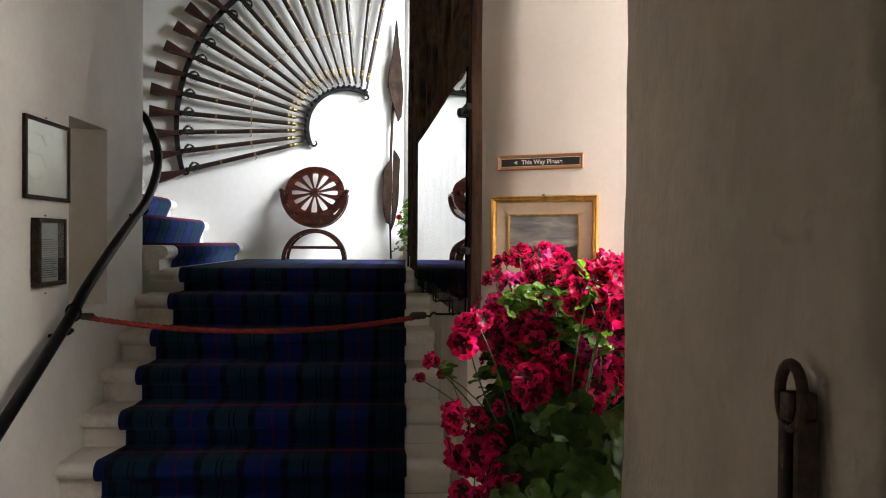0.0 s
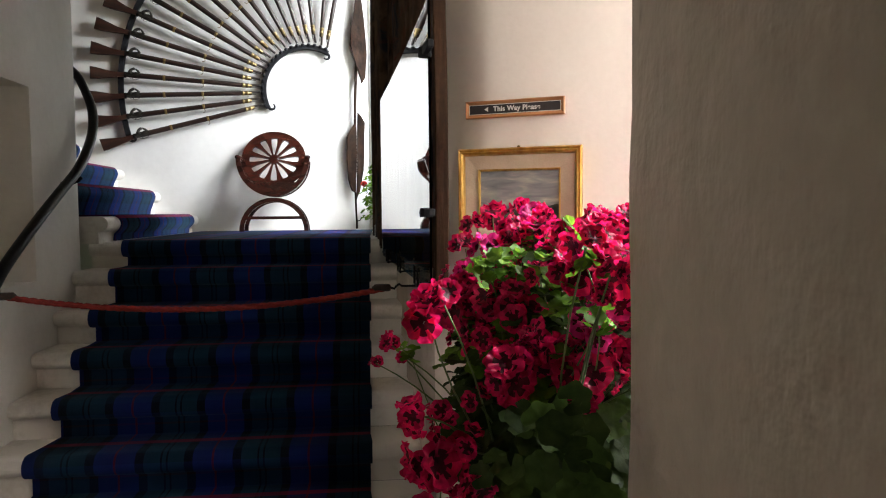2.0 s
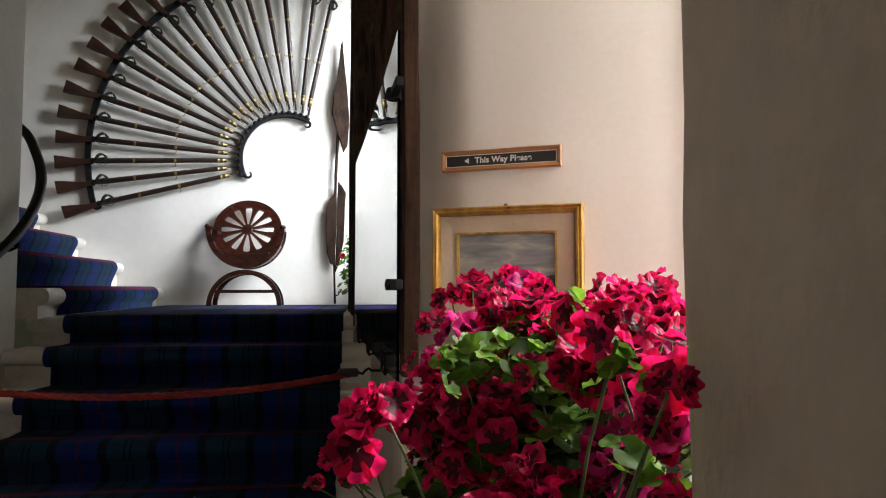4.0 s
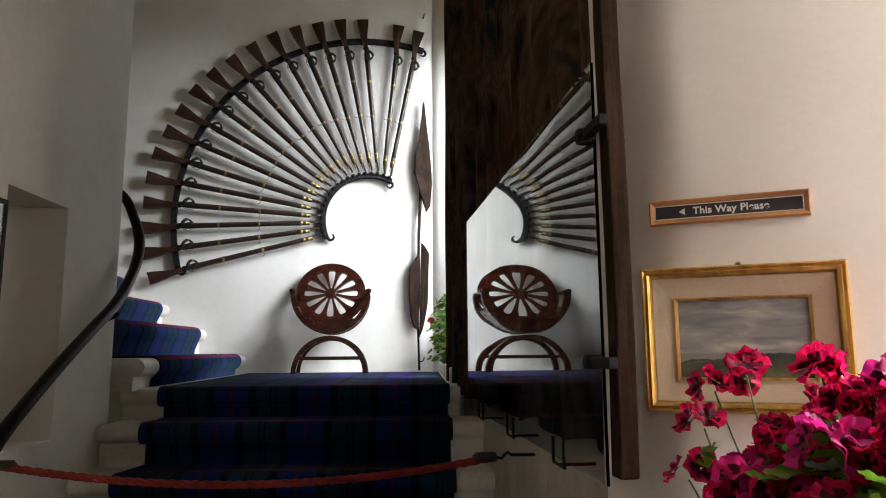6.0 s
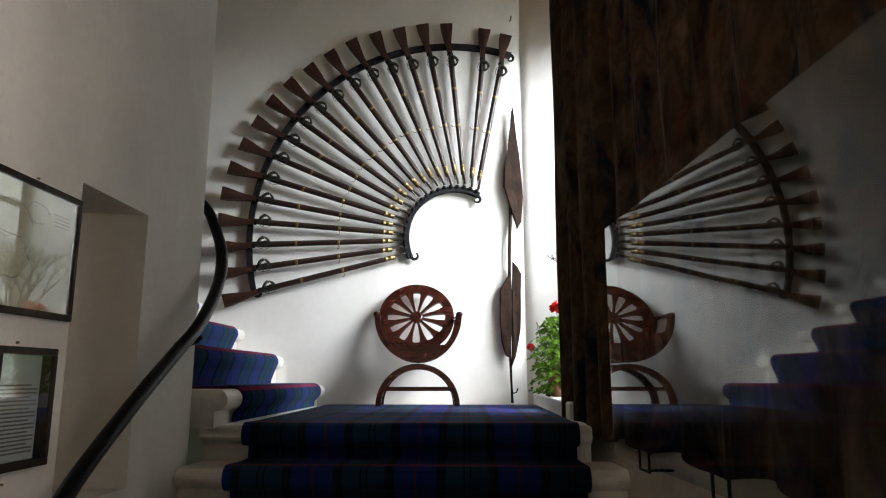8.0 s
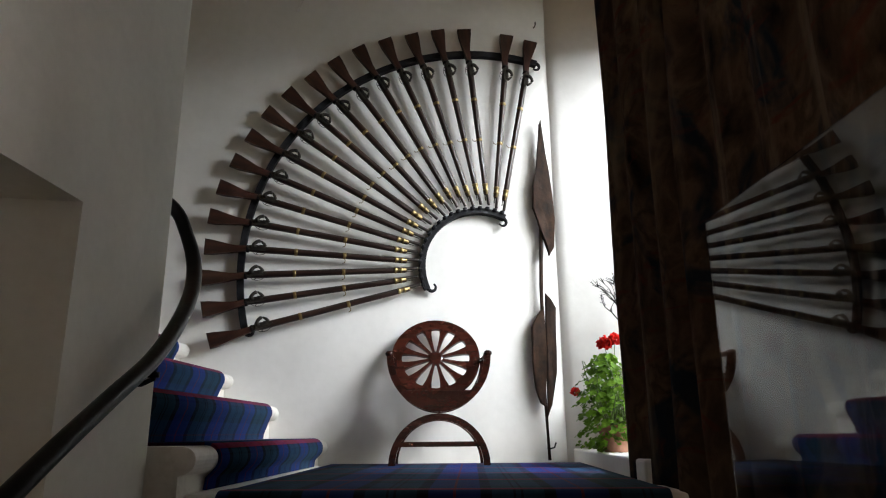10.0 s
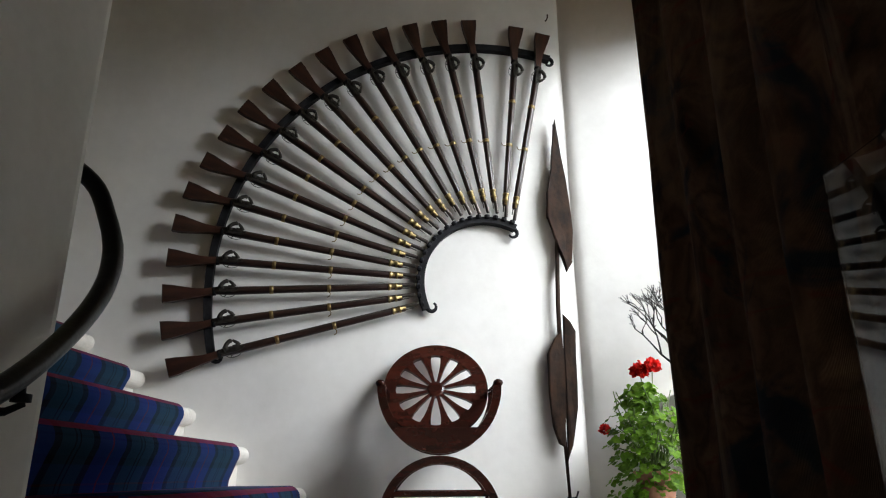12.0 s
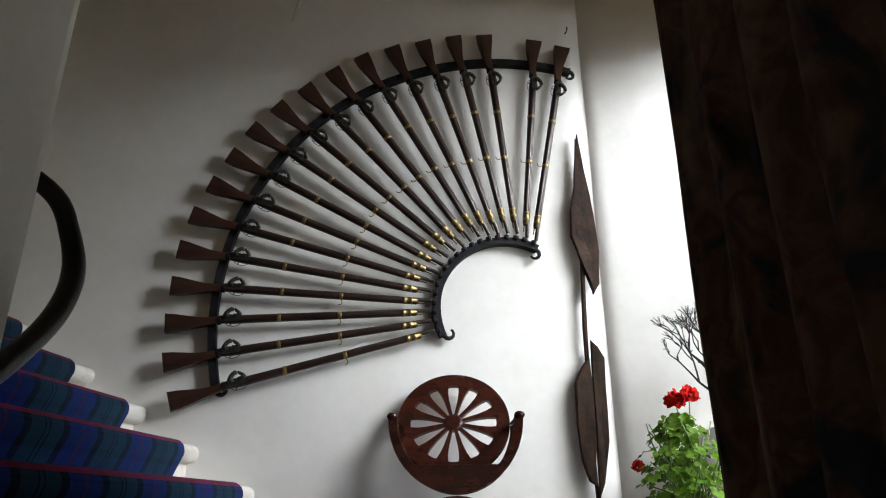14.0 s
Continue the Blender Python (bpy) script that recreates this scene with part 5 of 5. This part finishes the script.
# a fresh green patch between the heads
for k in range(64):
    p = Vector((0.60, 1.66, 1.535)) - gpot + Vector((rng.uniform(-0.08, 0.08), rng.uniform(-0.10, 0.10), rng.uniform(-0.04, 0.03)))
    leaf_mesh(buds, facing(p, (rng.uniform(-0.7, 0.7), rng.uniform(-0.9, 0.3), 0.8), rng.random() * 6), rng.uniform(0.013, 0.023), rng, 5)
for tip in ((-0.06, -0.54, 0.695), (-0.03, -0.50, 0.60), (-0.16, -0.20, 0.66), (-0.30, 0.14, 0.42), (0.0, -0.20, 0.74)):
    tip = Vector(tip)
    stalk(stems, (tip.x * 0.75, tip.y * 0.75, tip.z - 0.2), tip, 0.0014, rng, 0.05)
    for q in range(9):
        leaf_mesh(buds, facing(tip + Vector((rng.uniform(-0.022, 0.022), rng.uniform(-0.022, 0.022), rng.uniform(-0.01, 0.03))), (rng.uniform(-1, 1), rng.uniform(-1, 1), 0.8), rng.random() * 6), rng.uniform(0.012, 0.022), rng, 4)
tagged(part("stem_tangle", stems, M_STEM, ger, "pale green stems", smooth=True), kind="stuff")
tagged(part("leaf_crown", leaves, M_LEAF, ger, "rounded lobed leaves, green darkened for the shade low in the plant", recalc=False), kind="stuff")
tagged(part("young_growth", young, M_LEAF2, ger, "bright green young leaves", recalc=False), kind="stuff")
tagged(part("bud_growth", buds, M_LEAF2, ger, "bright young leaves and buds", recalc=False), kind="stuff")
structure("window_ledge", boxes((0.60, 1.266, 1.21, 2.24, 0.0, 0.858), bev=0.01), M_CREAM, "cream plaster window seat under the geranium")

# landing window plants
lp = Vector((0.44, 6.72, 1.557))
gp = thing("scarlet_geranium", Matrix.Translation(lp), "bushy bright green geranium with scarlet flowers on the window seat", "potted plant")
bm = bmesh.new()
lathe(bm, [(0.07, 0.0), (0.075, 0.004), (0.10, 0.13), (0.108, 0.13), (0.108, 0.155), (0.10, 0.155), (0.093, 0.14), (0.001, 0.135)], 24)
part("pot", bm, M_POT, gp, smooth=True)
rng = random.Random(5)
stems, leaves = bmesh.new(), bmesh.new()
for k in range(420):
    z = rng.uniform(0.02, 0.56)
    rr = (0.20 if z < 0.38 else 0.20 * (0.62 - z) / 0.24 + 0.03) * rng.uniform(0.25, 1.0)
    a = rng.uniform(0, math.tau)
    p = Vector((rr * math.cos(a) - 0.03, 1.3 * rr * math.sin(a), z))
    leaf_mesh(leaves, facing(p, (math.cos(a) * 0.7 + rng.uniform(-0.5, 0.5), math.sin(a) * 0.7 + rng.uniform(-0.5, 0.5), 0.8), rng.random() * 6), rng.uniform(0.016, 0.036), rng)
for k in range(30):
    a = rng.uniform(0, math.tau)
    stalk(stems, (rng.uniform(-0.05, 0.05), rng.uniform(-0.05, 0.05), 0.13), (0.17 * math.cos(a), 0.2 * math.sin(a), rng.uniform(0.25, 0.56)), 0.003, rng)
for k, p in enumerate([(-0.01, 0.10, 0.66), (0.05, 0.06, 0.67), (-0.20, 0.16, 0.36)]):
    stalk(stems, (0.0, 0.0, 0.14), p, 0.003, rng)
    ob = new("flower_head", REDHEADS[k % 2])
    ob.parent = gp
    ob.matrix_basis = facing(Vector(p), (-0.4, -0.7, 0.6), k) @ Matrix.Scale(0.9 if k < 2 else 0.6, 4)
tagged(part("stem_tangle", stems, M_STEM, gp, smooth=True), kind="stuff")
tagged(part("leaf_crown", leaves, M_LEAF2, gp, "bright green lobed leaves", recalc=False), kind="stuff")

tp = Vector((0.83, 7.10, 2.122))
tw = thing("dry_branches", Matrix.Translation(tp), "bare dry forked branches in a brown clay pot", "branches")
bm = bmesh.new()
lathe(bm, [(0.06, 0.0), (0.066, 0.004), (0.10, 0.10), (0.108, 0.10), (0.108, 0.128), (0.096, 0.128), (0.09, 0.11), (0.001, 0.105)], 24)
part("pot", bm, M_POT, tw, smooth=True)
rng = random.Random(8)


def twig(bm, p, d, length, r, depth):
    """A crooked twig that forks, with small buds along it."""
    q = p + d * length
    mid = p.lerp(q, 0.5) + Vector((rng.uniform(-1, 1), rng.uniform(-1, 1), rng.uniform(-0.6, 0.6))) * length * 0.10
    tube(bm, [p, mid, q], [r, r * 0.88, r * 0.72], 5)
    if rng.random() < 0.6:
        tube(bm, [mid, mid + Vector((rng.uniform(-1, 1), rng.uniform(-1, 1), rng.uniform(0, 1))).normalized() * 0.022], [r * 0.6, r * 0.75], 5)
    if depth:
        for k in range(2 if depth > 1 else 3):
            nd = (d + Vector((rng.uniform(-0.75, 0.75), rng.uniform(-0.75, 0.75), rng.uniform(-0.1, 0.5)))).normalized()
            twig(bm, q, nd, length * rng.uniform(0.6, 0.85), r * 0.70, depth - 1)


for k in range(13):
    a = math.tau * k / 13 + rng.uniform(-0.15, 0.15)
    lean = 0.25 + 0.9 * (k % 3) / 2
    dx = lean * math.cos(a) * (0.75 if math.cos(a) < 0 else 0.25)
    bm = bmesh.new()
    twig(bm, Vector((0.05 * math.cos(a), 0.05 * math.sin(a), 0.10)), Vector((dx, lean * math.sin(a) * (1.0 if math.sin(a) < 0 else 0.45), 0.75)).normalized(), 0.20, 0.0085, 4)
    part("branch", bm, M_TWIG, tw, "bare forked branch" if k == 0 else "", smooth=True)
